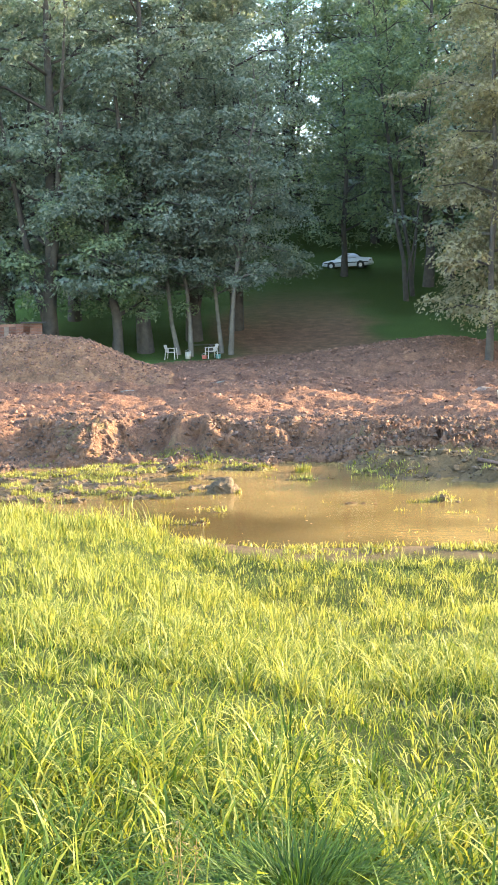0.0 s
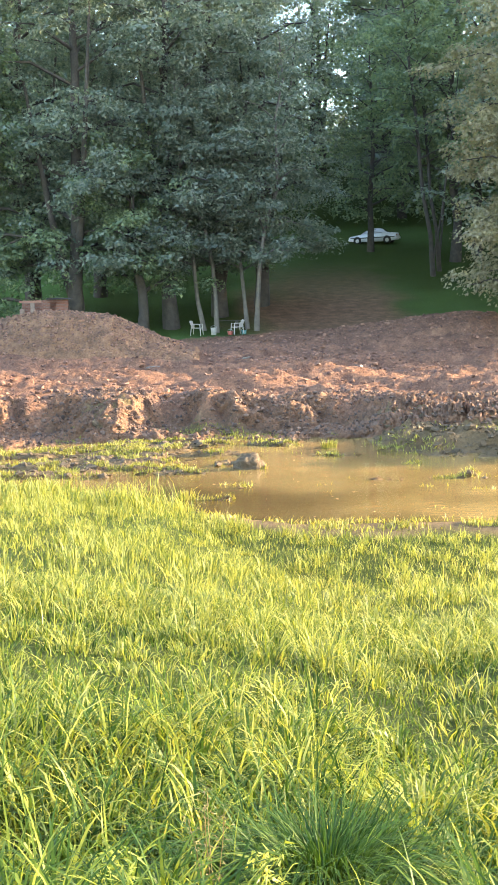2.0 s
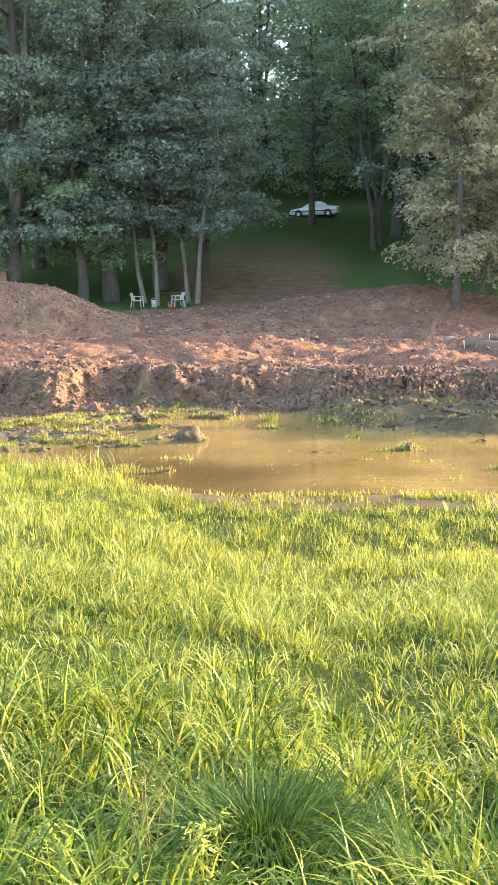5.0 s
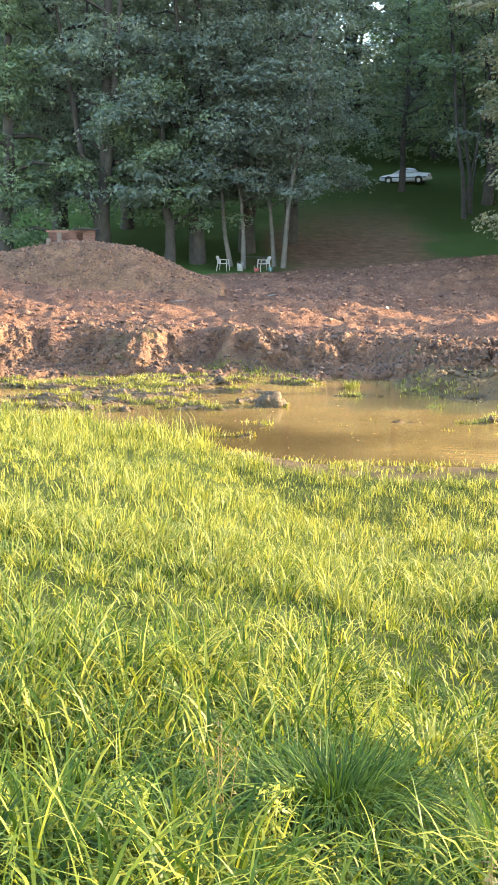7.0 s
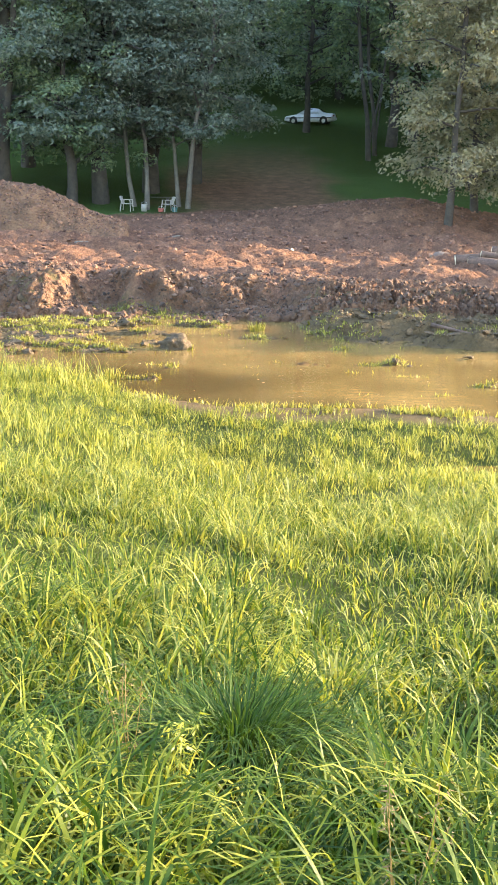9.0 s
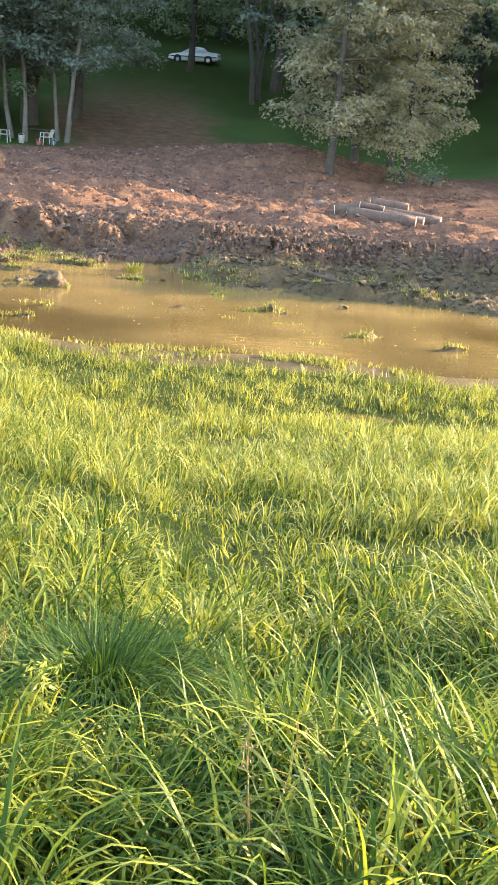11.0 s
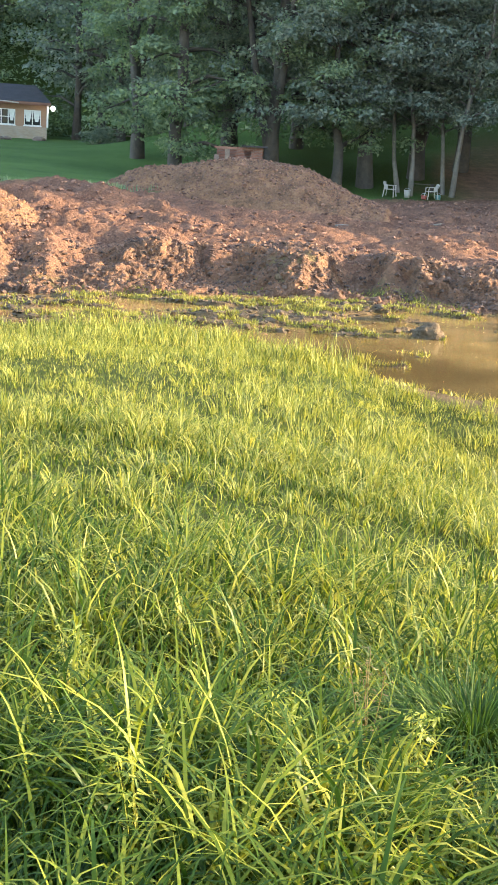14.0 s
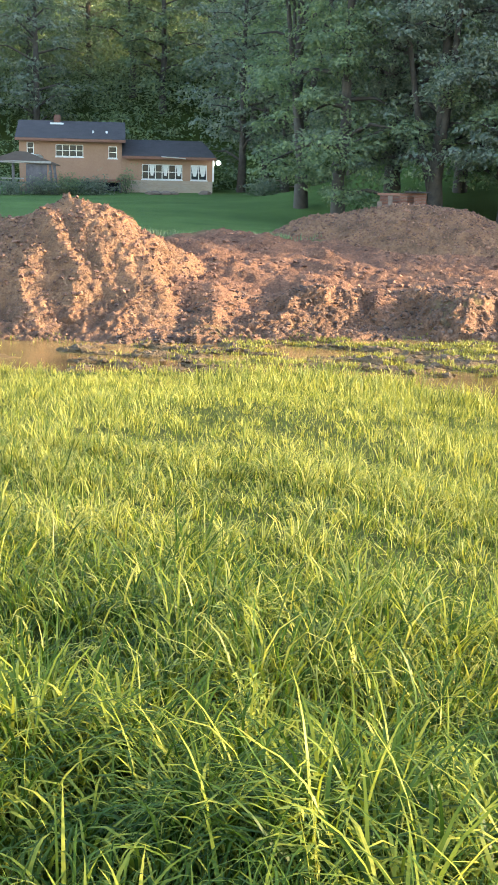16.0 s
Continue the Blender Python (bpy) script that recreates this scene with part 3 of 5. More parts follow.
# trodden places and tall stands: x, y, half sizes, depth or rise
HOLLOWS = ((0.31, 3.5, 0.42, 0.36, 0.7), (-0.5, 3.6, 0.6, 0.24, 0.55), (1.05, 3.5, 0.4, 0.25, 0.5), (-1.75, 4.2, 0.5, 0.4, 0.65), (-0.9, 5.8, 0.9, 0.4, 0.3), (-3.0, 7.2, 1.2, 0.6, 0.35))
# the rise of 0.85 is unseen tall grass, added to shade a hollow
CRESTS = ((4.0, 20.8, 7.0, 2.0, 0.35), (1.95, 3.95, 0.5, 0.35, 0.85), (-1.0, 4.5, 0.3, 0.35, 0.3), (0.2, 2.6, 1.2, 0.3, 0.15))


rng = np.random.RandomState(11)
chunks = []
shade_blades = []
for y0, y1, carpet, tufts, per, L, w, segs in ((1.0, 3.4, 1700, 58, 36, 0.36, 0.0110, 7), (3.4, 6.0, 1000, 36, 32, 0.33, 0.0100, 5), (6.0, 12, 620, 17, 28, 0.29, 0.0090, 4), (12, 29, 320, 7.0, 22, 0.235, 0.0120, 2)):
    x, y = field(rng, y0, y1, carpet)
    lu = lushness(x, y)
    keep = (y < meadow_edge(x) - 0.2 * rng.rand(len(x)))
    x, y, lu = x[keep], y[keep], lu[keep]
    pts = np.stack([x, y, height(x, y, False) - 0.02], -1)
    # low blades take the shade green: all within 12 m, two fifths beyond
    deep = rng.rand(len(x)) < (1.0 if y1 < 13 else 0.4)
    for part_of, mesh_list in ((deep, shade_blades), (~deep, chunks)):
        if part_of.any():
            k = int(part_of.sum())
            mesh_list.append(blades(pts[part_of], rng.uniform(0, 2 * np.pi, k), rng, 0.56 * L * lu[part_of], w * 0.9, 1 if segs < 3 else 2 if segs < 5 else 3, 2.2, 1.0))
    # tussocks of long arching blades
    cx, cy = field(rng, y0, y1, tufts)
    lu = lushness(cx, cy)
    keep = (cy < meadow_edge(cx)) & (rng.rand(len(cx)) < 0.25 + 0.6 * lu)
    cx, cy, lu = cx[keep], cy[keep], lu[keep] * rng.uniform(0.8, 1.2, keep.sum())
    a0 = rng.uniform(0, 2 * np.pi, len(cx))
    x, y, lu = (np.repeat(v, per) for v in (cx, cy, lu))
    ang = rng.uniform(0, 2 * np.pi, len(x))
    rr = np.abs(rng.normal(0, 0.085, len(x)))
    x, y = x + rr * np.cos(ang), y + rr * np.sin(ang)
    ang = ang + rng.normal(0, 0.5, len(x))
    pts = np.stack([x, y, height(x, y, False) - 0.02], -1)
    # the closer the tussocks stand, the more blades take the shade green
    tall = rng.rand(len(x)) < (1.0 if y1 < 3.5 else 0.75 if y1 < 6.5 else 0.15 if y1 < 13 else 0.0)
    for part_of, mesh_list in ((tall, shade_blades), (~tall, chunks)):
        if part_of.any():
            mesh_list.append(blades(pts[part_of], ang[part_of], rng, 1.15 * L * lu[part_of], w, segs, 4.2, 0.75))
# tall rushes on the hump by the water
x, y = rng.uniform(-8.2, -0.9, 7200), rng.uniform(23.2, 27.6, 7200)
keep = (y < near_edge(x)) & (rng.rand(7200) < 0.2 + 0.8 * sm(-0.1, 0.4, vnoise(x, y, 1.0, 2)))
x, y = x[keep], y[keep]
chunks.append(blades(np.stack([x, y, height(x, y, False)], -1), rng.uniform(0, 6.3, len(x)), rng, 0.6 * (0.65 + 0.55 * sm(-0.4, 0.6, vnoise(x, y, 1.1, 4))), 0.017, 3, 2.0, 0.6))
# trampled grass round the place where the camera stands
x, y = rng.uniform(-12, 12, 48000), rng.uniform(-9, 9, 48000)
keep = ((x < -0.60 * y - 0.8) | (x > 0.46 * y + 0.8) | (y < 1.0)) & (np.hypot(x, y) > 0.45)
x, y = x[keep], y[keep]
chunks.append(blades(np.stack([x, y, height(x, y, False) - 0.02], -1), rng.uniform(0, 6.3, len(x)), rng, 0.34 * lushness(x, y), 0.018, 2, 2.4, 0.8))
# a dome of fine blades, bowed over to all sides; dark green holds its shade
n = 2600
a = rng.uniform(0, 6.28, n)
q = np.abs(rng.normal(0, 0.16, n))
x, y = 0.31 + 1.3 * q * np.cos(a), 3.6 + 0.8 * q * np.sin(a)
dome = mesh_from("shaded_tussock", *blades(np.stack([x, y, height(x, y, False) - 0.02], -1), a + rng.normal(0, 0.35, n), rng, 0.46, 0.0055, 8, 3.6, 0.95))
dome.materials.append(FINE_SHADE_GRASS)
tagged(new("shaded_tussock", dome), "fine-bladed tussock bowed over, its shade in the dark green", "grass", kind="stuff")
sm_ = mesh_from("shade_green_grass", *joined(shade_blades), smooth=True)
sm_.materials.append(SHADE_GRASS)
tagged(new("shade_green_grass", sm_), "arching green grass among the meadow, shade in its colour", "grass", kind="stuff")
gm = mesh_from("meadow_grass", *joined(chunks), smooth=True)
gm.materials.append(GRASS)
tagged(new("meadow_grass", gm), "tall uncut sunlit yellow-green meadow grass", "grass", kind="stuff")

# low plants on the mud flats, the islets and the water's edges
chunks = []
x, y = rng.uniform(-18, 12, 330000), rng.uniform(20.5, 38.5, 330000)
z = height(x, y, False)
strip = np.exp(-((y - far_edge(x) + 0.6) / 0.45) ** 2) * sm(2.2, 1.2, x) * sm(-10, -7, x)
shore = 1.0 * np.exp(-((y - near_edge(x) + 0.3) / 0.4) ** 2) * sm(-1, 1, x) * sm(-0.3, 0.4, vnoise(x, y, 1.3, 2))
left = 0.5 * sm(-5, -9, x) * sm(2.2, 0, y - near_edge(x) - 0.5) * sm(-0.2, 0.4, vnoise(x, y * 1.5, 0.8, 4))
shelf = 0.3 * mud_shelf(x, y) * sm(36.5, 33.5, y) * sm(0, 0.4, vnoise(x, y * 1.5, 0.9, 2))
keep = (z < WATER_Z + 0.4) & (rng.rand(len(x)) < (1 - 0.7 * sm(-7.5, -10.5, x)) * np.clip(strip * 1.2 + shore + left + shelf + 1.0 * islets(x, y) * sm(-0.35, 0.3, vnoise(x, y, 1.6, 5)), 0, 1) * 0.95)
x, y, z = x[keep], y[keep], z[keep]
chunks.append(blades(np.stack([x, y, np.maximum(z, WATER_Z - 0.04)], -1), rng.uniform(0, 6.3, len(x)), rng, 0.15, 0.026, 2, 1.5, 1.0))
for cx, cy, n, r, L in ((3.0, 33.9, 160, 0.22, 0.32), (-0.9, 25.8, 110, 0.25, 0.24), (4.9, 33.4, 40, 0.2, 0.2), (0.95, 30.0, 25, 0.12, 0.2), (-4.7, 30.3, 90, 0.3, 0.22)):
    a, q = rng.uniform(0, 6.3, n), r * np.sqrt(rng.rand(n))
    x, y = cx + q * np.cos(a), cy + q * np.sin(a)
    chunks.append(blades(np.stack([x, y, np.maximum(height(x, y, False), WATER_Z - 0.04)], -1), a, rng, L, 0.022, 3, 0.8, 0.4))
mm = mesh_from("marsh_grass", *joined(chunks), smooth=True)
mm.materials.append(MARSH)
tagged(new("marsh_grass", mm), "low yellow-green marsh grass on wet mud", "grass", kind="stuff")

# coarse weeds where the lawn meets the clay
x = rng.uniform(-34, -9, 9000)
y = np.interp(x, (-34, -16, -11, -9), (41, 42, 47, 50)) + rng.normal(0, 0.9, len(x))
keep = (dirt_mask(x, y) < 0.6) & (rng.rand(len(x)) < 0.3 + sm(-0.2, 0.5, vnoise(x, y, 0.5, 1)))
x, y = x[keep], y[keep]
lw = mesh_from("lawn_weeds", *blades(np.stack([x, y, height(x, y, False)], -1), rng.uniform(0, 6.3, len(x)), rng, 0.35, 0.04, 2, 1.2, 0.5))
lw.materials.append(LEAF)
tagged(new("lawn_weeds", lw), "ragged green weeds along the lawn edge", "weeds", kind="stuff")
# ---- heaps and clods of clay ----
ICO = np.array([(0, 0, 1)] + [(0.894 * math.cos(k * 1.2566), 0.894 * math.sin(k * 1.2566), 0.447) for k in range(5)]
               + [(0.894 * math.cos(k * 1.2566 + 0.628), 0.894 * math.sin(k * 1.2566 + 0.628), -0.447) for k in range(5)] + [(0, 0, -1)])
ICO_F = np.array([(0, i + 1, (i + 1) % 5 + 1) for i in range(5)] + [(i + 1, i + 6, (i + 1) % 5 + 1) for i in range(5)]
                 + [((i + 1) % 5 + 1, i + 6, (i + 1) % 5 + 6) for i in range(5)] + [(11, (i + 1) % 5 + 6, i + 6) for i in range(5)])


OCTA = np.array([(1, 0, 0), (0, 1, 0), (-1, 0, 0), (0, -1, 0), (0, 0, 1), (0, 0, -1)], float)
OCTA_F = np.array([(0, 1, 4), (1, 2, 4), (2, 3, 4), (3, 0, 4), (1, 0, 5), (2, 1, 5), (3, 2, 5), (0, 3, 5)])


def lumps_chunk(pts, sizes, rng, squash=0.75, fine=True):
    n = len(pts)
    form, faces = (ICO, ICO_F) if fine else (OCTA, OCTA_F)
    k = len(form)
    v = form[None] * rng.uniform(0.5, 1.35, (n, k, 1))
    a = rng.uniform(0, 6.28, n)
    c, s = np.cos(a)[:, None], np.sin(a)[:, None]
    v = np.stack([v[..., 0] * c - v[..., 1] * s, v[..., 0] * s + v[..., 1] * c, v[..., 2] * squash], -1)
    v = v * sizes[:, None, None] * rng.uniform(0.7, 1.3, (n, 1, 3)) + pts[:, None]
    f = (np.arange(n)[:, None, None] * k + faces[None]).reshape(-1, 3)
    return v.reshape(-1, 3), f


def lumps_mesh(name, pts, sizes, rng, squash=0.75):
    big = sizes > 0.085
    return mesh_from(name, *joined([lumps_chunk(pts[big], sizes[big], rng, squash), lumps_chunk(pts[~big], sizes[~big], rng, squash, False)]), smooth=False)


def clod_material(name, stops):
    m, n, l, b = material(name)
    geo = n.new("ShaderNodeNewGeometry")
    small = noise_node(n, l, 9, 5, 0.7)
    r = ramp(n, stops)
    l.new(mix(n, l, 0.5, geo.outputs["Random Per Island"], small.outputs[0]), r.inputs[0])
    l.new(r.outputs[0], b.inputs["Base Color"])
    b.inputs["Roughness"].default_value = 0.95
    bump(n, l, b, small.outputs[0], 0.8, 0.04)
    return m


CLODS = clod_material("clay_clods", [(0.2, (0.06, 0.031, 0.025)), (0.55, (0.17, 0.088, 0.06)), (0.95, (0.36, 0.185, 0.11))])
# Clods of the bank face, darkened for its shade.
SHADE_CLODS = clod_material("shade_toned_clods", [(0.2, (0.035, 0.023, 0.018)), (0.55, (0.105, 0.063, 0.046)), (0.95, (0.24, 0.145, 0.1))])


def mound_z(x, y):
    crest = np.interp(x, (-14.5, -12.6, -11.5, -10.2, -9, -7.8, -6.7, -4.7, -3.6, -2.6, -1.2, -0.4), (-1.2, -0.1, 0.45, 0.55, 0.8, 1.0, 1.0, 0.75, 0.25, -0.2, -0.6, -1.3))
    base = -0.75
    body = np.clip(1.12 - ((y - 50) / 3.6) ** 2, -0.9, 1)
    return base - 0.25 + np.maximum(crest - base + 0.25, 0) * body + 0.5 * np.minimum(body, 0) - 0.9 * sm(-0.55, -1.2, crest) + 1.0 * lumps(x, y + 40) * sm(-1.1, -0.4, crest)


def heap_z(x, y):
    crest = np.interp(x, (-28, -22, -20, -18.2, -17.5, -16.9, -16.2, -15.4, -14.8, -14.2, -13.6, -12.8, -11.5), (-0.4, 0.3, 0.4, 0.5, 0.9, 1.25, 1.1, 0.95, 0.65, 0.15, -0.2, -0.6, -1.6))
    foot = far_edge(x) - 0.1
    rib = 0.5 * fbm(x + 0.8 * y, y * 0.7, 0.5, 4, 2) + 0.6 * np.exp(-((x + 17.6) / 0.6) ** 2 - ((y - 32.8) / 0.7) ** 2) + 0.6 * np.exp(-((x + 14.6) / 0.7) ** 2 - ((y - 33.4) / 0.7) ** 2)
    u = (y - foot - rib) / 4.4
    z = -3.05 + (crest + 3.05) * np.clip(np.where(u < 1, 0.5 * sm(-0.2, 1.0, u) + 0.5 * np.clip(u, 0, 1) ** 0.8, 1.0 - 0.9 * (u - 1)), -0.2, 1)
    return z + 1.15 * lumps(x, y + 1.2 * z) * sm(-1.6, -0.6, crest)


for nm, fn, xs, ys, label in (
        ("dirt_mound", mound_z, (-14.5, -0.5), (45.0, 54.6), "large heap of loose red-brown clay on the terrace"),
        ("clay_spur", heap_z, (-26, -11.6), (31.6, 41.5), "steep sunlit orange clay spur above the mud")):
    hm, _ = grid_mesh(nm, steps((*xs, 0.07)), steps((*ys, 0.07)), fn)
    hm.materials.append(SOIL)
    tagged(new(nm, hm), label, "clay mound")

# the dug face of the bank, as a crumbling skin over the ground
bx = steps((-21, 17, 0.055))
prof = np.linspace(-1.9, 2.3, 120)
X = np.repeat(bx[:, None], 120, 1)
Y = far_edge(bx)[:, None] + prof[None]
Zs = height(X, Y, False)
arc = np.concatenate([np.zeros((len(bx), 1)), np.cumsum(np.hypot(np.diff(Y, axis=1), np.diff(Zs, axis=1)), 1)], 1)
rows = 84
S = arc[:, -1:] * np.linspace(0, 1, rows)[None]
yy = np.stack([np.interp(S[i], arc[i], Y[i]) for i in range(len(bx))])
zz = np.stack([np.interp(S[i], arc[i], Zs[i]) for i in range(len(bx))])
ty, tz = np.gradient(yy, axis=1), np.gradient(zz, axis=1)
ln = np.hypot(ty, tz) + 1e-9
XX = np.repeat(bx[:, None], rows, 1)
wgt = sm(0, 0.12, np.linspace(0, 1, rows))[None] * sm(1, 0.86, np.linspace(0, 1, rows))[None]
push = wgt * (0.05 + 1.2 * lumps(XX + 3, S + 0.15 * XX) + 0.10 * fbm(XX, S, 0.9, 2, 5)) - 0.05 * (1 - wgt)
bank_co = np.stack([XX + 0.25 * push * vnoise(XX, S, 2, 2), yy - push * tz / ln, zz + push * ty / ln], -1).reshape(-1, 3)
idx = (np.arange(len(bx) - 1)[:, None] * rows + np.arange(rows - 1)[None]).reshape(-1)
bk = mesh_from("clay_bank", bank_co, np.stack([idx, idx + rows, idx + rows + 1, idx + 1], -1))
# the darker clay tone carries the shade of the face
bk.materials.append(SHADE_CLAY)
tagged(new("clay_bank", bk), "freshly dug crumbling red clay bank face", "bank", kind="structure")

rng = np.random.RandomState(31)


def scatter(n, x0, x1, y0, y1):
    return rng.uniform(x0, x1, n), rng.uniform(y0, y1, n)


pts, siz = [], []


def clods(x, y, z, shape, scale, least, keep=None):
    q, sz = np.stack([x, y, z], -1), rng.gamma(shape, scale, len(x)) + least
    k = np.ones(len(x), bool) if keep is None else keep
    pts.append(q[k]), siz.append(0.72 * np.minimum(sz, 0.13)[k])


q = bank_co[rng.randint(0, len(bank_co), 13000)]
q = q[(q[:, 0] > -13.5) & (q[:, 2] > WATER_Z - 0.05)]
clods(q[:, 0], q[:, 1], q[:, 2], 1.5, 0.03, 0.02)
bm_ = lumps_mesh("bank_clods", pts.pop(), siz.pop(), rng)
bm_.materials.append(SHADE_CLODS)
tagged(new("bank_clods", bm_), "grey-brown lumps on the bank face, toned for shade", "clods", kind="stuff")
x = rng.uniform(-14, 16, 13000)
y = far_edge(x) + 1 + 14 * rng.rand(len(x)) ** 1.5
clods(x, y, height(x, y) - 0.01, 1.4, 0.034, 0.014)
x, y = scatter(8000, -13.5, -1.2, 46.6, 50.8)
z = mound_z(x, y)
clods(x, y, z, 1.4, 0.022, 0.02, z > height(x, y) - 0.05)
x, y = scatter(7000, -21, -11.8, 31.8, 38.0)
clods(x, y, np.maximum(heap_z(x, y), height(x, y)), 1.4, 0.026, 0.02)
x, y = scatter(7500, -1, 22, 46, 64)
clods(x, y, height(x, y), 1.5, 0.036, 0.02, dirt_mask(x, y) > 0.5)
cm = lumps_mesh("clay_clods", np.concatenate(pts), np.concatenate(siz), rng)
cm.materials.append(CLODS)
tagged(new("clay_clods", cm), "broken lumps of dug red clay", "clods", kind="stuff")

MUD = surface("wet_mud", (0.035, 0.023, 0.011), (0.13, 0.082, 0.04), 2.5, 0.8, 6, 1.0, 0.06)
x, y = scatter(24000, -14, 16, 25, 38)
z = height(x, y, False)
k = (z > WATER_Z - 0.05) & (y > near_edge(x)) & (y < far_edge(x)) & (rng.rand(len(x)) < 0.15 + 0.85 * mud_shelf(x, y) + 0.5 * islets(x, y) + 0.5 * sm(-7, -10, x) + 0.4 * sm(0, 0.6, vnoise(x, y, 0.7, 1)))
mudm = lumps_mesh("mud_lumps", np.stack([x, y, z], -1)[k], (rng.gamma(1.6, 0.022, len(x)) + 0.02)[k], rng, 0.7)
mudm.materials.append(MUD)
tagged(new("mud_lumps", mudm), "dark wet mud lumps standing out of shallow water", "mud", kind="stuff")


# pale flecks drifting on the water
n = 260
x, y = rng.uniform(-3, 12, n), rng.uniform(23, 35, n)
k = (y > near_edge(x) + 0.4) & (y < far_edge(x) - 0.8) & (rng.rand(n) < 0.25 + sm(-0.2, 0.5, vnoise(x, y * 2, 0.5, 3)))
x, y = x[k], y[k]
a, r = rng.uniform(0, 6.3, len(x)), rng.uniform(0.012, 0.035, len(x))
cor = np.stack([np.stack([x + r * f * np.cos(a + q), y + r * f * np.sin(a + q), 0 * x + WATER_Z + 0.006], -1) for q, f in ((0, 1.3), (1.4, 0.7), (3.1, 1.2), (4.6, 0.6))], 1)
fl = mesh_from("floating_debris", cor.reshape(-1, 3), np.arange(4 * len(x)).reshape(-1, 4))
fl.materials.append(surface("dry_flecks", (0.30, 0.22, 0.11), (0.48, 0.38, 0.22), 8, 0.8))
tagged(new("floating_debris", fl), "pale leaf bits floating on brown water", "debris", kind="stuff")


def boulder(name, x, y, z, sx, sy, sz, mat, label, category, seed, turn=0.0, rug=0.45):
    bm = bmesh.new()
    bmesh.ops.create_icosphere(bm, subdivisions=4, radius=1)
    for v in bm.verts:
        p = v.co * 1.3 + Vector((seed * 7.1, 0, 0))
        v.co *= 1 + rug * (0.42 * noise.noise(p) + 0.24 * noise.noise(p * 2.7) + 0.16 * noise.noise(p * 6) + 0.08 * noise.noise(p * 13))
        v.co = Vector((v.co.x * sx, v.co.y * sy, max(v.co.z, -0.5) * sz))
    ob = finish(name, bm, mat)
    ob.matrix_basis = pose(x, y, z, 0, 0, turn)
    return tagged(ob, label, category)


def finish(name, bm, mat, parent=None, label="", smooth=True):
    me = bpy.data.meshes.new(name)
    bm.to_mesh(me)
    bm.free()
    for p in me.polygons:
        p.use_smooth = smooth
    me.materials.append(mat)
    ob = new(name, me)
    if parent is not None:
        ob.parent = parent
    if label:
        ob["label"] = label
    return ob


boulder("mud_clod", 0.6, 30.2, WATER_Z + 0.08, 0.38, 0.34, 0.27, MUD, "dark rounded mud clod standing in the pond", "mud clod", 1, rug=0.9)
STONE = surface("pale_stone", (0.11, 0.075, 0.06), (0.24, 0.17, 0.135), 4, 0.9, 6, 0.8, 0.03)
boulder("boulder", 11.9, 48.3, float(height(11.9, 48.3)) + 0.12, 0.45, 0.3, 0.24, STONE, "pale rounded stone lying on churned clay", "stone", 2)


# ---- small builders ----
def part(name, bm, mat, parent, label="", smooth=False):
    return finish(name, bm, mat, parent, label, smooth)


def box(bm, x0, x1, y0, y1, z0, z1, bevel=0.0):
    r = bmesh.ops.create_cube(bm, size=1)
    for v in r["verts"]:
        v.co = Vector((x0 + (v.co.x + 0.5) * (x1 - x0), y0 + (v.co.y + 0.5) * (y1 - y0), z0 + (v.co.z + 0.5) * (z1 - z0)))
    if bevel:
        es = list({e for v in r["verts"] for e in v.link_edges})
        bmesh.ops.bevel(bm, geom=es, offset=bevel, segments=2, affect='EDGES')


def box_part(name, mat, parent, x0, x1, y0, y1, z0, z1, bevel=0.0, label=""):
    bm = bmesh.new()
    box(bm, x0, x1, y0, y1, z0, z1, bevel)
    return part(name, bm, mat, parent, label)


def empty(name, m, label, category, group=""):
    e = bpy.data.objects.new(name, None)
    scene.collection.objects.link(e)
    e.matrix_basis = m
    return tagged(e, label, category, group)


def rod(bm, a, b, r0, r1=None, sides=8, wob=0.0, rings=2, seed=0):
    r1 = r0 if r1 is None else r1
    a, b = Vector(a), Vector(b)
    rr = random.Random(seed)
    q = (b - a).to_track_quat('Z', 'Y')
    prev = None
    for i in range(rings):
        u = i / (rings - 1)
        c = a.lerp(b, u) + Vector((rr.uniform(-wob, wob), rr.uniform(-wob, wob), rr.uniform(-wob, wob)))
        r = (r0 + (r1 - r0) * u) * (1 + rr.uniform(-1, 1) * min(0.08, wob * 3))
        ring = [bm.verts.new(c + q @ Vector((r * math.cos(k * 2 * math.pi / sides), r * math.sin(k * 2 * math.pi / sides), 0))) for k in range(sides)]
        if prev:
            for k in range(sides):
                bm.faces.new((prev[k], prev[(k + 1) % sides], ring[(k + 1) % sides], ring[k]))
        else:
            bm.faces.new(ring[::-1])
        prev = ring
    bm.faces.new(prev)


# ---- logs and sticks ----
LOGBARK = surface("log_bark", (0.055, 0.033, 0.026), (0.18, 0.108, 0.08), 5, 0.9, 4, 0.9, 0.03)
CUT = surface("cut_wood", (0.62, 0.48, 0.32), (0.80, 0.68, 0.50), 9, 0.75)


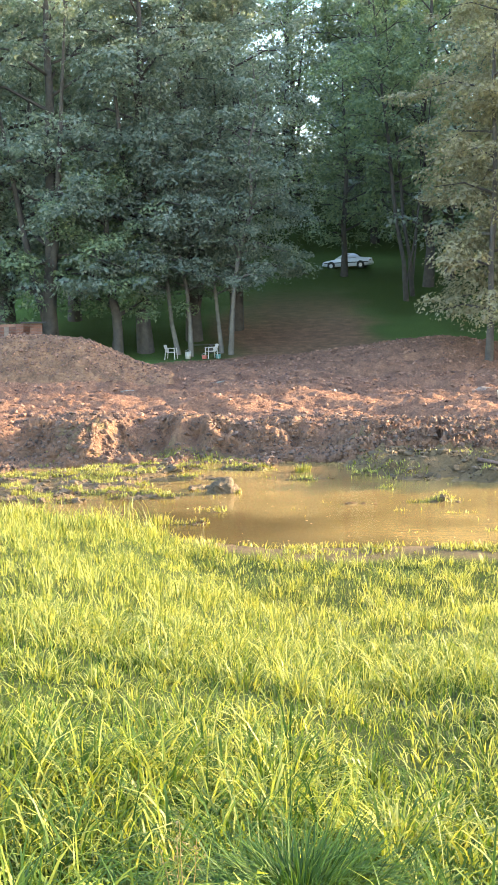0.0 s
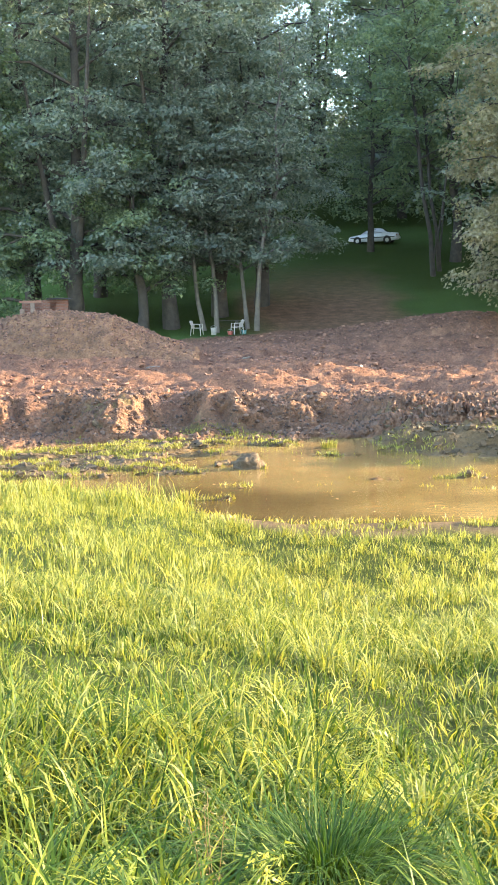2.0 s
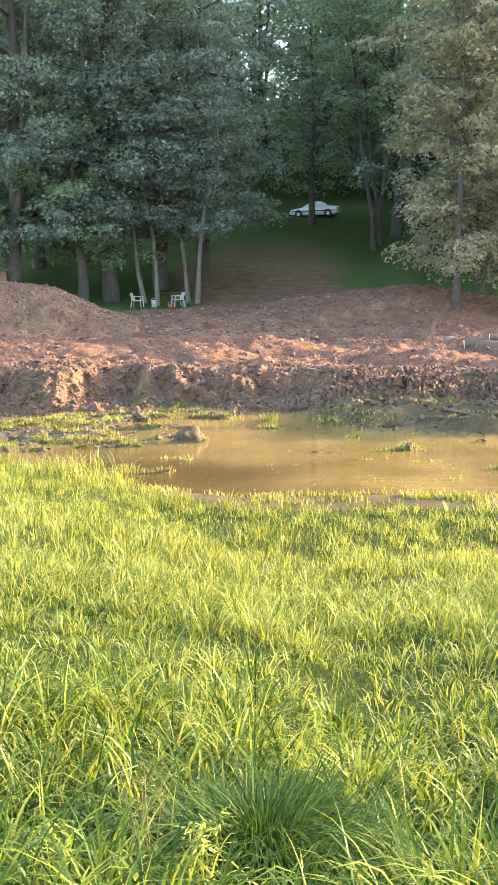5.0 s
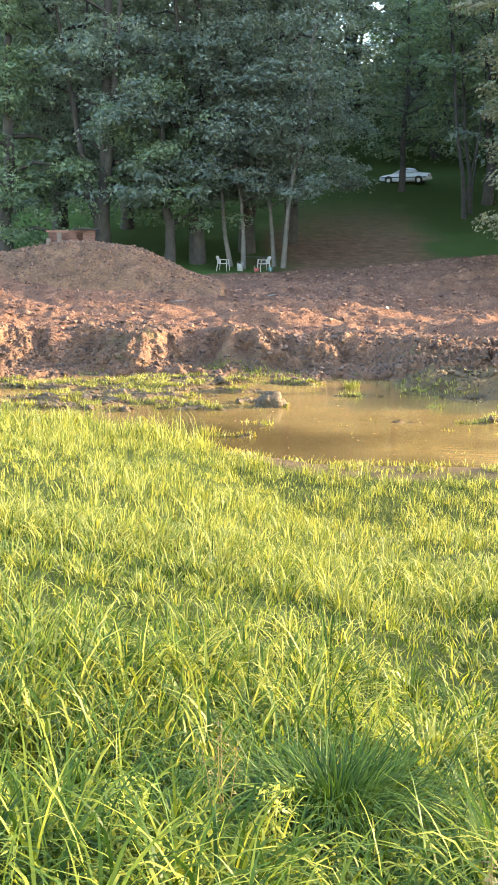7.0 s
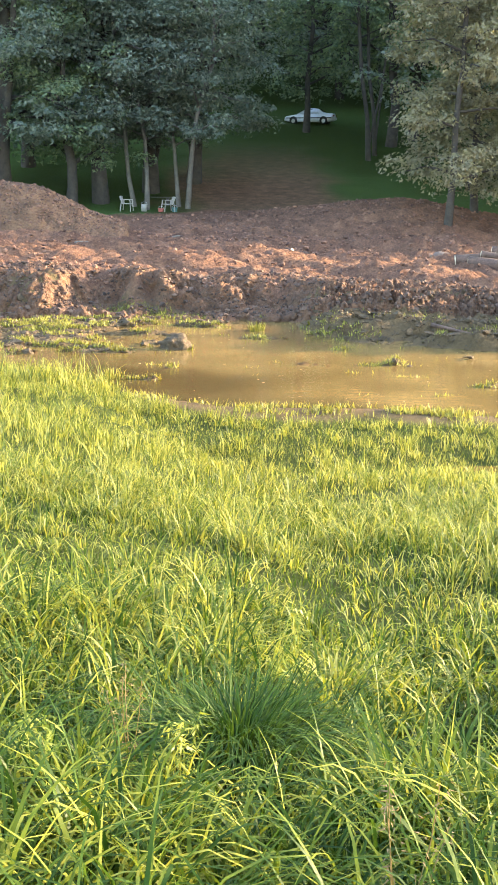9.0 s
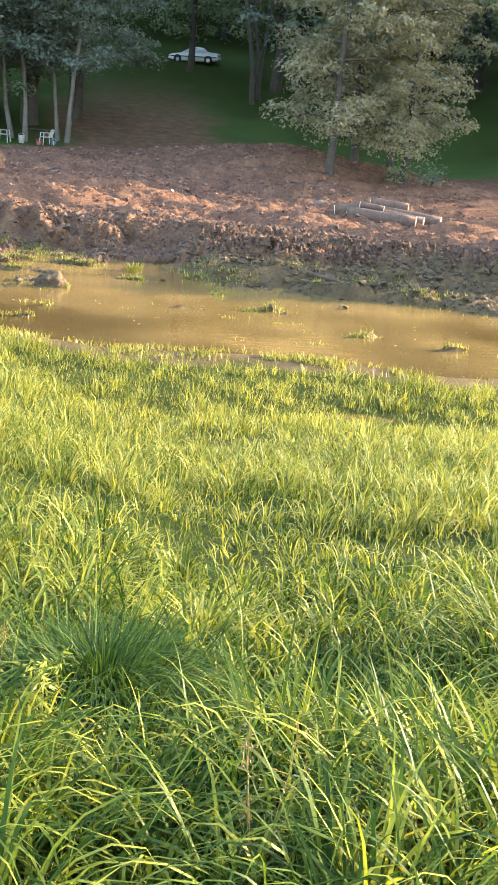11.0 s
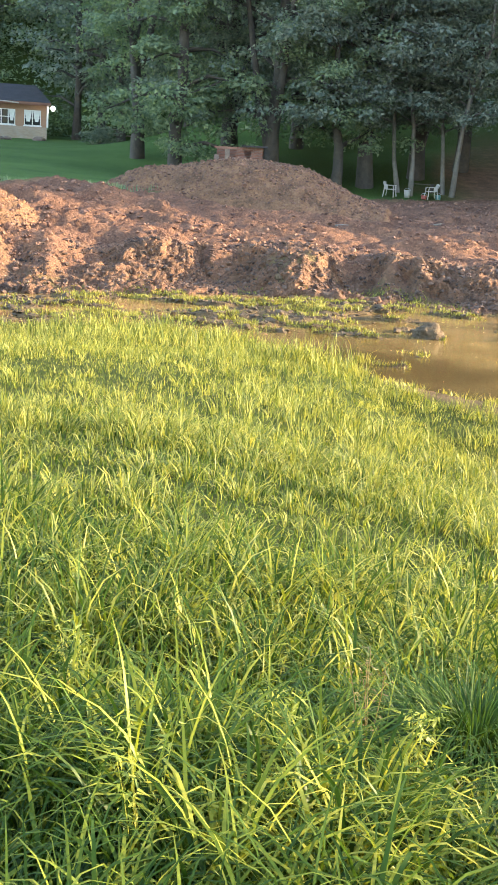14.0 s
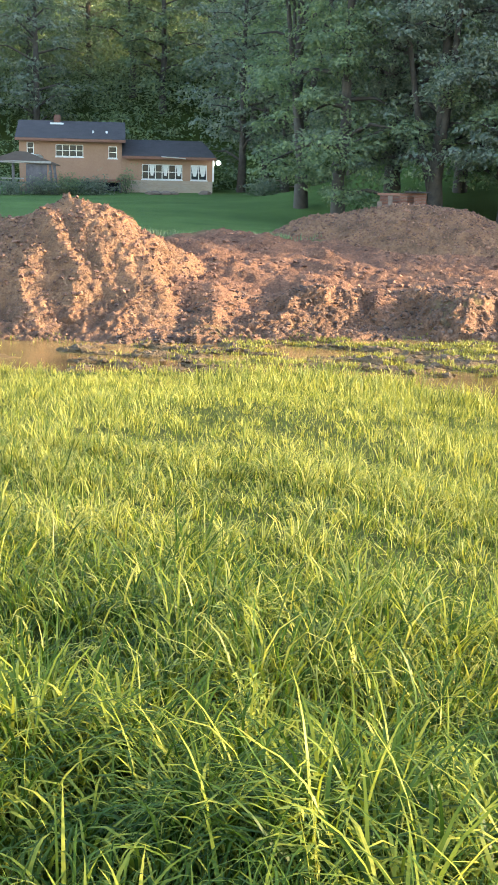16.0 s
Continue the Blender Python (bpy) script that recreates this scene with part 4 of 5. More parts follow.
def log(name, a, b, r, label, seed, ends=True):
    a, b = Vector(a), Vector(b)
    e = empty(name, Matrix.Translation(a), label, "log", "felled logs")
    bm = bmesh.new()
    rod(bm, (0, 0, 0), b - a, r * 1.06, r * 0.96, 14, 0.012, 7, seed)
    part("trunk", bm, LOGBARK, e, smooth=True)
    if ends:
        d = (b - a).normalized()
        for c, s in ((Vector((0, 0, 0)), -1), (b - a, 1)):
            bm = bmesh.new()
            rod(bm, c - d * s * 0.01, c + d * s * 0.02, r * 0.93, r * 0.92, 16)
            part("cut_face", bm, CUT, e, "pale fresh sawn end")
    return e


gl = lambda x, y: float(height(x, y, False))
log("log", (12.05, 44.5, gl(12, 44.4) + 0.24), (14.55, 43.6, gl(14.5, 43.7) + 0.26), 0.26, "grey-brown felled log with pale sawn ends", 1)
log("log", (12.9, 44.9, gl(13, 44.9) + 0.24), (15.0, 44.0, gl(15, 44) + 0.26), 0.25, "grey-brown felled log with pale sawn ends", 2)
log("log", (13.3, 45.3, gl(13.3, 45.2) + 0.26), (15.75, 44.2, gl(15.7, 44.2) + 0.28), 0.28, "thick felled log with bright sawn end", 3)
log("log", (13.3, 45.7, gl(13.3, 45.7) + 0.55), (14.7, 45.2, gl(14.6, 45.2) + 0.66), 0.21, "shorter log lying on top of others", 4)
log("log", (11.7, 45.1, gl(11.7, 45.1) + 0.25), (13.2, 44.8, gl(13.2, 44.8) + 0.44), 0.21, "dark bark-covered log lying askew", 5)
log("log", (12.6, 44.75, gl(12.7, 44.7) + 0.55), (13.5, 44.5, gl(13.5, 44.5) + 0.52), 0.13, "split slab of log with loose bark", 6)
log("log", (4.6, 45.2, float(height(4.6, 45.2)) + 0.16), (5.25, 44.8, float(height(5.25, 44.8)) + 0.16), 0.12, "short pale peeled log on the clay bank", 7)


def stick(a, b, r, label, seed, mat):
    bm = bmesh.new()
    za, zb = float(height(*a)) + r, float(height(*b)) + r
    rod(bm, (a[0], a[1], za), (b[0], b[1], zb), r, r * 0.6, 7, 0.025, 7, seed)
    return tagged(finish("stick", bm, mat), label, "stick", "sticks on the clay")


for a, b, r, lab, mat in (((-3.0, 45.0), (-1.5, 46.4), 0.055, "long pale bare branch lying on clay", BARK_PALE),
                          ((-1.0, 47.5), (0.1, 47.7), 0.035, "thin pale stick lying on clay", BARK_PALE),
                          ((0.5, 48.2), (1.1, 48.3), 0.05, "short pale stick lying on clay", BARK_PALE),
                          ((2.6, 41.4), (4.3, 42.0), 0.05, "weathered branch half pressed into clay", LOGBARK),
                          ((5.2, 46.5), (7.0, 47.2), 0.05, "grey branch on the terrace", LOGBARK),
                          ((8.0, 43.2), (9.6, 43.0), 0.04, "broken branch on the terrace", LOGBARK),
                          ((7.9, 32.8), (9.6, 32.0), 0.06, "muddy branch lying in shallow water", LOGBARK),
                          ((11.0, 31.5), (12.4, 31.0), 0.05, "muddy branch lying in shallow water", LOGBARK)):
    stick(a, b, r, lab, int(a[0] * 10) + 99, mat)
# ---- house ----
SIDING = surface("yellow_siding", (0.30, 0.16, 0.098), (0.39, 0.222, 0.14), 0.9, 0.75, 8, 0.15, 0.01)
SHINGLE = surface("dark_shingles", (0.022, 0.018, 0.020), (0.055, 0.046, 0.048), 1.5, 0.9, 8, 0.5, 0.02)
WHITE = surface("white_paint", (0.62, 0.60, 0.57), (0.80, 0.78, 0.75), 2, 0.6)
FASCIA = surface("brown_trim", (0.16, 0.07, 0.045), (0.26, 0.12, 0.08), 2, 0.7)
CURTAIN = surface("lace_curtain", (0.60, 0.58, 0.56), (0.80, 0.79, 0.77), 6, 0.9)
# Near-black inner walls and floor carry the darkness of unlit rooms.
DARKROOM = surface("unlit_interior_black", (0.012, 0.012, 0.014), (0.03, 0.03, 0.035), 1, 0.9)
GREYWOOD = surface("grey_weathered_wood", (0.09, 0.076, 0.082), (0.19, 0.165, 0.175), 3, 0.85)
TARP = surface("tan_canopy", (0.12, 0.085, 0.065), (0.20, 0.145, 0.11), 2, 0.85)
DIRTYWHITE = surface("old_white_plastic", (0.28, 0.25, 0.22), (0.46, 0.42, 0.38), 5, 0.55)


def brick_material(name, a, b, mortar):
    m, n, l, bs = material(name)
    tc = n.new("ShaderNodeTexCoord")
    mp = n.new("ShaderNodeMapping")
    mp.inputs["Rotation"].default_value = (radians(90), 0, 0)
    br = n.new("ShaderNodeTexBrick")
    br.inputs["Color1"].default_value, br.inputs["Color2"].default_value, br.inputs["Mortar"].default_value = (*a, 1), (*b, 1), (*mortar, 1)
    br.inputs["Scale"].default_value = 1.0
    br.inputs["Brick Width"].default_value, br.inputs["Row Height"].default_value, br.inputs["Mortar Size"].default_value = 0.21, 0.075, 0.008
    l.new(tc.outputs["Object"], mp.inputs[0])
    l.new(mp.outputs[0], br.inputs[0])
    st = noise_node(n, l, 1.2, 5)
    l.new(mix(n, l, 0.35, br.outputs[0], mix(n, l, 1.0, br.outputs[0], st.outputs[0], 'MULTIPLY')), bs.inputs["Base Color"])
    bs.inputs["Roughness"].default_value = 0.9
    bump(n, l, bs, br.outputs["Fac"], -0.3, 0.01)
    return m


BRICK_TAN = brick_material("tan_brick", (0.40, 0.27, 0.19), (0.50, 0.36, 0.26), (0.45, 0.40, 0.34))
BRICK_RED = brick_material("red_brick", (0.15, 0.05, 0.03), (0.22, 0.085, 0.055), (0.17, 0.13, 0.11))


def glass_material():
    m, n, l, b = material("window_glass")
    b.inputs["Base Color"].default_value = (0.02, 0.025, 0.03, 1)
    b.inputs["Roughness"].default_value = 0.12
    b.inputs["Specular IOR Level"].default_value = 0.3
    w = noise_node(n, l, 2, 2)
    bump(n, l, b, w.outputs[0], 0.05, 0.01)
    return m


GLASS = glass_material()

house = empty("house", pose(-45.1, 89.3, 0.9, 0, 0, 22.2), "split-level yellow house with dark shingle roof", "house")
DEPTH = 8.0


def wall_with_openings(name, mat, parent, x0, x1, z0, z1, holes, y0=0.0, y1=0.2):
    """A wall in strips round its openings."""
    bm = bmesh.new()
    xs = sorted({x0, x1, *(h[0] for h in holes), *(h[1] for h in holes)})
    zs = sorted({z0, z1, *(h[2] for h in holes), *(h[3] for h in holes)})
    grid = {(x, z): bm.verts.new((x, y0, z)) for x in xs for z in zs}
    for a, b in zip(xs, xs[1:]):
        for c, d in zip(zs, zs[1:]):
            if not any(h[0] <= a + 1e-6 and h[1] >= b - 1e-6 and h[2] <= c + 1e-6 and h[3] >= d - 1e-6 for h in holes):
                bm.faces.new((grid[a, c], grid[b, c], grid[b, d], grid[a, d]))
    bmesh.ops.delete(bm, geom=[v for v in bm.verts if not v.link_faces], context='VERTS')
    back = bmesh.ops.extrude_face_region(bm, geom=bm.faces[:])
    bmesh.ops.translate(bm, verts=[v for v in back["geom"] if isinstance(v, bmesh.types.BMVert)], vec=(0, y1 - y0, 0))
    bmesh.ops.recalc_face_normals(bm, faces=bm.faces)
    return part(name, bm, mat, parent)


W2 = [(0.62, 1.2, 3.1, 4.05), (2.95, 5.2, 2.95, 3.92), (7.25, 7.95, 2.9, 3.85)]
WW = [(10.0, 13.35, 1.28, 2.5), (14.05, 15.4, 1.28, 2.5)]
wall_with_openings("wall", SIDING, house, 0, 8.35, -0.6, 4.25, W2 + [(3.9, 8.2, 0.0, 0.95)])
wall_with_openings("wall", SIDING, house, 8.36, 15.85, 1.2, 3.0, WW, 0.02, 0.2)
box_part("brick_base", BRICK_TAN, house, 8.36, 15.88, -0.03, 0.2, -0.3, 1.196, label="tan brick base wall")
box_part("side_wall", SIDING, house, 0.0, 0.2, 0.204, DEPTH, -0.6, 4.25)
box_part("side_wall", SIDING, house, 8.15, 8.35, 0.204, DEPTH, 2.6, 4.25)
box_part("side_wall", SIDING, house, 15.65, 15.85, 0.204, DEPTH, -0.3, 3.0)
box_part("back_wall", SIDING, house, 0, 15.85, DEPTH, DEPTH + 0.2, -0.6, 3.0)
box_part("floor_slab", DARKROOM, house, 0.25, 15.6, 0.3, DEPTH - 0.1, -0.5, -0.3)
box_part("inner_wall", DARKROOM, house, 0.25, 15.6, 2.6, 2.7, -0.28, 2.9)
box_part("inner_wall", DARKROOM, house, 0.25, 8.1, 2.6, 2.7, 2.92, 4.2)


def roof(parent, x0, x1, eave, ridge, hip, over=0.55):
    """Pitched roof with thick edges; the right end may be hipped."""
    bm = bmesh.new()
    ym, th = DEPTH / 2, 0.14
    a, b = x0 - 0.3, x1 + 0.3
    pts = [(a, -over, eave), (b, -over, eave), (b - hip, ym, ridge), (a, ym, ridge), (a, DEPTH + over, eave), (b, DEPTH + over, eave)]
    up = [bm.verts.new((x, y, z + th)) for x, y, z in pts]
    dn = [bm.verts.new(p) for p in pts]
    quads = [(0, 1, 2, 3), (3, 2, 5, 4)]
    for q in quads:
        bm.faces.new([up[i] for i in q])
        bm.faces.new([dn[i] for i in reversed(q)])
    bm.faces.new((up[1], up[5], up[2]))
    bm.faces.new((dn[1], dn[2], dn[5]))
    for i, j in ((0, 1), (1, 5), (5, 4), (4, 3), (3, 0)):
        bm.faces.new((dn[i], dn[j], up[j], up[i]))
    bmesh.ops.recalc_face_normals(bm, faces=bm.faces)
    r = part("roof", bm, SHINGLE, parent, "dark grey shingle roof")
    box_part("fascia", FASCIA, r, a, b, -over - 0.03, -over - 0.003, eave - 0.1, eave + 0.12, label="red-brown eave board")
    return r


r1 = roof(house, 0, 8.35, 4.25, 5.85, 0.0)
r2 = roof(house, 8.66, 15.85, 3.0, 4.45, 0.9)
bm = bmesh.new()
box(bm, 2.65, 3.2, 3.5, 4.2, 5.6, 6.45, 0.02)
chim = part("chimney", bm, BRICK_RED, r1, "short dark brick chimney")
box_part("flashing", WHITE, chim, 2.35, 3.5, 2.95, 3.47, 5.62, 5.78, 0.02, "white metal flashing")
for vx in (6.0, 7.1):
    bm = bmesh.new()
    rod(bm, (vx, 1.0, 4.75), (vx, 1.0, 5.12), 0.08, 0.08, 10, rings=3)
    part("roof_vent", bm, WHITE, r1, "small white roof vent pipe")


def window(parent, x0, x1, z0, z1, cols, rows, curtain, y=0.06):
    w = part("window", (lambda bm: (box(bm, x0 - 0.07, x1 + 0.07, y - 0.09, y - 0.062, z0 - 0.08, z0 - 0.004), bm)[1])(bmesh.new()), WHITE, parent, "white framed window")
    bm = bmesh.new()
    f = 0.06
    for a, b, c, d in ((x0, x0 + f, z0, z1), (x1 - f, x1, z0, z1), (x0 + f, x1 - f, z0, z0 + f), (x0 + f, x1 - f, z1 - f, z1)):
        box(bm, a, b, y - 0.05, y + 0.05, c, d)
    for i in range(1, cols):
        xm = x0 + (x1 - x0) * i / cols
        box(bm, xm - 0.035, xm + 0.035, y - 0.045, y + 0.045, z0 + f, z1 - f)
    part("window_frame", bm, WHITE, w)
    for i in range(cols):
        for j in range(rows):
            a, b = x0 + (x1 - x0) * i / cols + 0.04, x0 + (x1 - x0) * (i + 1) / cols - 0.04
            c, d = z0 + (z1 - z0) * j / rows, z0 + (z1 - z0) * (j + 1) / rows
            p = box_part("pane", GLASS, w, a, b, y + 0.005, y + 0.011, max(c, z0 + f), min(d, z1 - f) - 0.012)
            p.visible_shadow = False
            if j:
                box_part("glazing_bar", WHITE, w, a - 0.004, b + 0.004, y - 0.04, y + 0.002, c - 0.028, c + 0.028)
    if curtain:
        for i in range(cols):
            if (i + curtain) % 2 == 0 or cols < 4:
                bm = bmesh.new()
                a, b = x0 + (x1 - x0) * i / cols + 0.05, x0 + (x1 - x0) * (i + 1) / cols - 0.05
                n = 12
                rows_v = []
                for zz, wd in ((z1 - 0.05, 1.0), ((z0 + z1) / 2 + 0.1, 0.75), ((z0 + z1) / 2 - 0.3, 0.45)):
                    rows_v.append([bm.verts.new(((a + b) / 2 + (k / n - 0.5) * (b - a) * wd, y - 0.012 + 0.008 * (k % 2), zz)) for k in range(n + 1)])
                for r0, r_ in zip(rows_v, rows_v[1:]):
                    for k in range(n):
                        bm.faces.new((r0[k], r0[k + 1], r_[k + 1], r_[k]))
                part("curtain", bm, CURTAIN, w, "white tied lace curtain", True)
    return w


window(house, *W2[0], 1, 2, 0)
window(house, *W2[1], 4, 2, 0)
window(house, *W2[2], 1, 2, 0)
window(house, *WW[0], 6, 2, 1)
window(house, *WW[1], 2, 2, 1)
box_part("corner_post", WHITE, house, 15.86, 16.0, -0.05, 0.1, 1.2, 3.0, label="white corner board")
# sagging gutter piece
bm = bmesh.new()
rod(bm, (11.6, -0.62, 3.12), (13.6, -0.62, 2.98), 0.05, 0.05, 8, 0.01, 5, 3)
part("gutter", bm, DIRTYWHITE, house, "loose pale gutter")
# low porch below the upper storey
porch = part("porch", (lambda bm: (box(bm, 3.6, 8.4, -1.5, -0.004, 0.98, 1.2, 0.02), bm)[1])(bmesh.new()), FASCIA, house, "brown porch roof")
for px in (3.7, 4.8, 5.9, 7.0, 8.2):
    box_part("post", GREYWOOD, porch, px - 0.06, px + 0.06, -1.45, -1.33, -0.5, 0.976)
box_part("rail", GREYWOOD, porch, 3.6, 8.4, -1.46, -1.38, 0.55, 0.62)
for i in range(17):
    box_part("baluster", GREYWOOD, porch, 3.65 + i * 0.29, 3.69 + i * 0.29, -1.44, -1.4, 0.0, 0.546)
# white arched piece, of unknown use
bm = bmesh.new()
n = 10
ra, rb = [], []
for i in range(n + 1):
    a = math.pi * i / n
    ra.append(bm.verts.new((1.35 - 0.62 * math.cos(a), -0.75, 2.55 + 0.30 * math.sin(a))))
    rb.append(bm.verts.new((1.35 - 0.62 * math.cos(a), -0.02, 2.75 + 0.36 * math.sin(a))))
for i in range(n):
    bm.faces.new((ra[i], ra[i + 1], rb[i + 1], rb[i]))
bmesh.ops.solidify(bm, geom=bm.faces[:], thickness=0.04)
part("white_arch", bm, WHITE, house, "white arched piece on the house wall", True)
# lamp on the corner, lit at dusk
m_l, n_l, l_l, b_l = material("lamp_glow")
b_l.inputs["Emission Color"].default_value, b_l.inputs["Emission Strength"].default_value = (1, 0.95, 0.85, 1), 6.0
lamp = part("yard_lamp", (lambda bm: (rod(bm, (16.02, 0.0, 2.75), (16.3, -0.15, 2.8), 0.03), bm)[1])(bmesh.new()), GREYWOOD, house, "lit yard lamp on the corner")
bm = bmesh.new()
bmesh.ops.create_uvsphere(bm, u_segments=14, v_segments=10, radius=0.17)
for v in bm.verts:
    v.co = Vector((v.co.x + 16.35, v.co.y - 0.2, v.co.z * 1.1 + 2.72))
part("bulb", bm, m_l, lamp, "bright white bulb", True)


# ---- shelter in front of the house ----
def shelter():
    e = empty("carport", at_ground(-42.6, 83.2, 25, 0.0), "grey wooden shelter with tan canopy and panels", "shelter")
    for x in (-3.2, -1.6, 0.0, 1.7, 3.2):
        for y in (0.0, 2.6):
            box_part("post", GREYWOOD, e, x - 0.07, x + 0.07, y - 0.07, y + 0.07, -0.3, 2.35)
    box_part("roof_beam", DIRTYWHITE, e, -5.4, 2.9, -0.25, -0.1, 2.36, 2.52, label="pale flat roof edge")
    bm = bmesh.new()
    v = [bm.verts.new(p) for p in ((-1.8, -0.3, 2.53), (3.6, -0.3, 2.25), (3.6, 2.9, 2.25), (-1.8, 2.9, 2.53), (0.2, 1.3, 3.25), (1.0, 1.3, 3.25))]
    for q in ((0, 1, 5, 4), (1, 2, 5), (2, 3, 4, 5), (3, 0, 4)):
        bm.faces.new([v[i] for i in q])
    bmesh.ops.solidify(bm, geom=bm.faces[:], thickness=0.06)
    part("canopy", bm, TARP, e, "tan sloping canopy")
    box_part("panel", GREYWOOD, e, 1.0, 2.6, -0.05, 0.0, 0.1, 2.3, label="grey-violet privacy panel")
    for x in (-3.0, -2.6, 2.8, 3.1):
        bm = bmesh.new()
        rod(bm, (x, -0.05, 2.3), (x + 0.25, -0.1, 0.0), 0.09, 0.14, 8, 0.03, 5, int(x * 10) + 60)
        part("hanging_cloth", bm, DIRTYWHITE if x < 0 else GREYWOOD, e, smooth=True)
    box_part("rail", GREYWOOD, e, -3.2, 3.3, -0.16, -0.08, 0.85, 0.95)
    for i in range(24):
        box_part("baluster", GREYWOOD, e, -3.15 + i * 0.27, -3.10 + i * 0.27, -0.14, -0.1, 0.0, 0.846)
    box_part("deck", GREYWOOD, e, -3.4, 3.4, -0.3, 2.9, -0.35, -0.02, 0.02)
    box_part("table", DIRTYWHITE, e, -0.9, 0.8, 0.6, 1.3, 1.15, 1.25)
    return e


shelter()


def bush(x, y, r, h, seed, mat, label):
    g = np.random.RandomState(seed)
    n = int(70 * r * r * h)
    c = g.normal(size=(n, 3)) * (r * 0.42, r * 0.42, h * 0.25) + (0, 0, h * 0.45)
    c[:, 2] = np.abs(c[:, 2])
    b = mesh_from("foliage", *leaves(c, g, 9, 0.16, 0.17), smooth=False)
    b.materials.append(mat)
    e = empty("bush", at_ground(x, y, 0, 0.03), label, "bush", "bushes by the house")
    o = new("foliage", b)
    o.parent = e
    bm = bmesh.new()
    for k in range(5):
        rod(bm, (0, 0, -0.05), (g.normal() * r * 0.3, g.normal() * r * 0.3, h * 0.6), 0.025, 0.008, 6, 0.01, 4, k)
    part("stems", bm, BARK, e)
    return e


for i, (x, y, r, h) in enumerate(((-40.2, 83.5, 1.6, 1.4), (-38.6, 84.6, 1.7, 1.5), (-36.9, 85.8, 1.5, 1.4), (-36.1, 90.2, 0.8, 2.1), (-42.0, 81.6, 1.2, 1.3), (-44.5, 80.0, 1.4, 1.4), (-24.0, 88.5, 1.6, 1.5), (-21.0, 92.0, 1.5, 1.6), (19.6, 57.0, 0.8, 1.3), (17.6, 56.6, 0.6, 1.2))):
    bush(x, y, r, h, 40 + i, LEAF if i % 2 else LEAF_DARK, "rounded green shrub in front of the house" if i < 8 else "leafy sapling growing on the clay edge")

for i, (x, y, s) in enumerate(((-32.4, 89.6, 0.35), (-33.2, 89.0, 0.4), (-31.9, 90.0, 0.3), (-29.9, 91.8, 0.4), (-33.9, 89.6, 0.25))):
    boulder("stone", x, y, gl(x, y) + 0.06, s * 1.3, s, s * 0.6, STONE, "pale stone on the lawn by the house", "stone", 5 + i)

# fence beyond the house
fence = empty("fence", at_ground(-28.0, 101.5, 15, 0.0), "weathered pale rail fence beyond the house", "fence")
for i in range(7):
    box_part("post", TARP, fence, i * 1.1 - 0.05, i * 1.1 + 0.05, -0.05, 0.05, -0.2, 1.25)
for z in (0.45, 0.95):
    box_part("rail", TARP, fence, -0.1, 6.7, -0.08, -0.054, z, z + 0.1)

# ---- brick ruin behind the clay heap ----
shed = empty("brick_shed", pose(-9.1, 61.4, gl(-9.1, 61.4) - 0.1, 0, 0, 6), "small ruined red brick shed under trees", "shed")
wall_with_openings("wall", BRICK_RED, shed, -0.35, 1.0, 0, 2.35, [(0.05, 0.4, 0.0, 2.2)], 0, 0.2)
for x in (-1.5, -0.95):
    box_part("pillar", STONE, shed, x, x + 0.24, -0.02, 0.2, 0, 1.9 if x < -1 else 2.2, 0.02, "pale masonry pillar")
box_part("lintel", FASCIA, shed, -1.5, -0.36, 0.0, 0.18, 2.21, 2.33, 0.01)
box_part("shelf", STONE, shed, -1.26, -0.955, 0.02, 0.16, 1.25, 1.4)
box_part("wall", BRICK_RED, shed, 0.8, 1.0, 0.204, 2.0, 0, 2.3)
box_part("wall", BRICK_RED, shed, -1.5, 1.0, 2.004, 2.2, 0, 2.2)
box_part("roof", SHINGLE, shed, -0.1, 1.2, -0.25, 2.3, 2.36, 2.44, 0.02, "thin dark sheet roof")

# ---- car on the hillside ----
PAINT = surface("silver_car_paint", (0.60, 0.62, 0.66), (0.68, 0.70, 0.74), 3, 0.3, 8, 0.02, 0.002, 0.3)
RUBBER = surface("tyre_rubber", (0.015, 0.015, 0.015), (0.03, 0.03, 0.03), 8, 0.8)
RIM = surface("wheel_rim", (0.4, 0.4, 0.42), (0.55, 0.55, 0.57), 8, 0.35, metal=0.9)
REDLENS = surface("tail_light_lens", (0.20, 0.012, 0.01), (0.32, 0.02, 0.015), 8, 0.25)
CLEAR = surface("headlight_lens", (0.5, 0.5, 0.5), (0.7, 0.7, 0.7), 8, 0.2)


def loft(name, mat, parent, sections, label=""):
    """A body through cross-sections of x, half-width, z-bottom, z-top and tumble."""
    bm = bmesh.new()
    prev = None
    for x, hw, z0, z1, tw in sections:
        ring = [bm.verts.new(p) for p in ((x, -hw, z0 + 0.08), (x, -hw * 0.94, z0), (x, hw * 0.94, z0), (x, hw, z0 + 0.08), (x, hw, z0 + (z1 - z0) * 0.55), (x, hw * tw, z1 - 0.03), (x, hw * tw * 0.85, z1), (x, -hw * tw * 0.85, z1), (x, -hw * tw, z1 - 0.03), (x, -hw, z0 + (z1 - z0) * 0.55))]
        if prev:
            for k in range(10):
                bm.faces.new((prev[k], prev[(k + 1) % 10], ring[(k + 1) % 10], ring[k]))
        else:
            bm.faces.new(ring[::-1])
        prev = ring
    bm.faces.new(prev)
    bmesh.ops.recalc_face_normals(bm, faces=bm.faces)
    return part(name, bm, mat, parent, label, True)


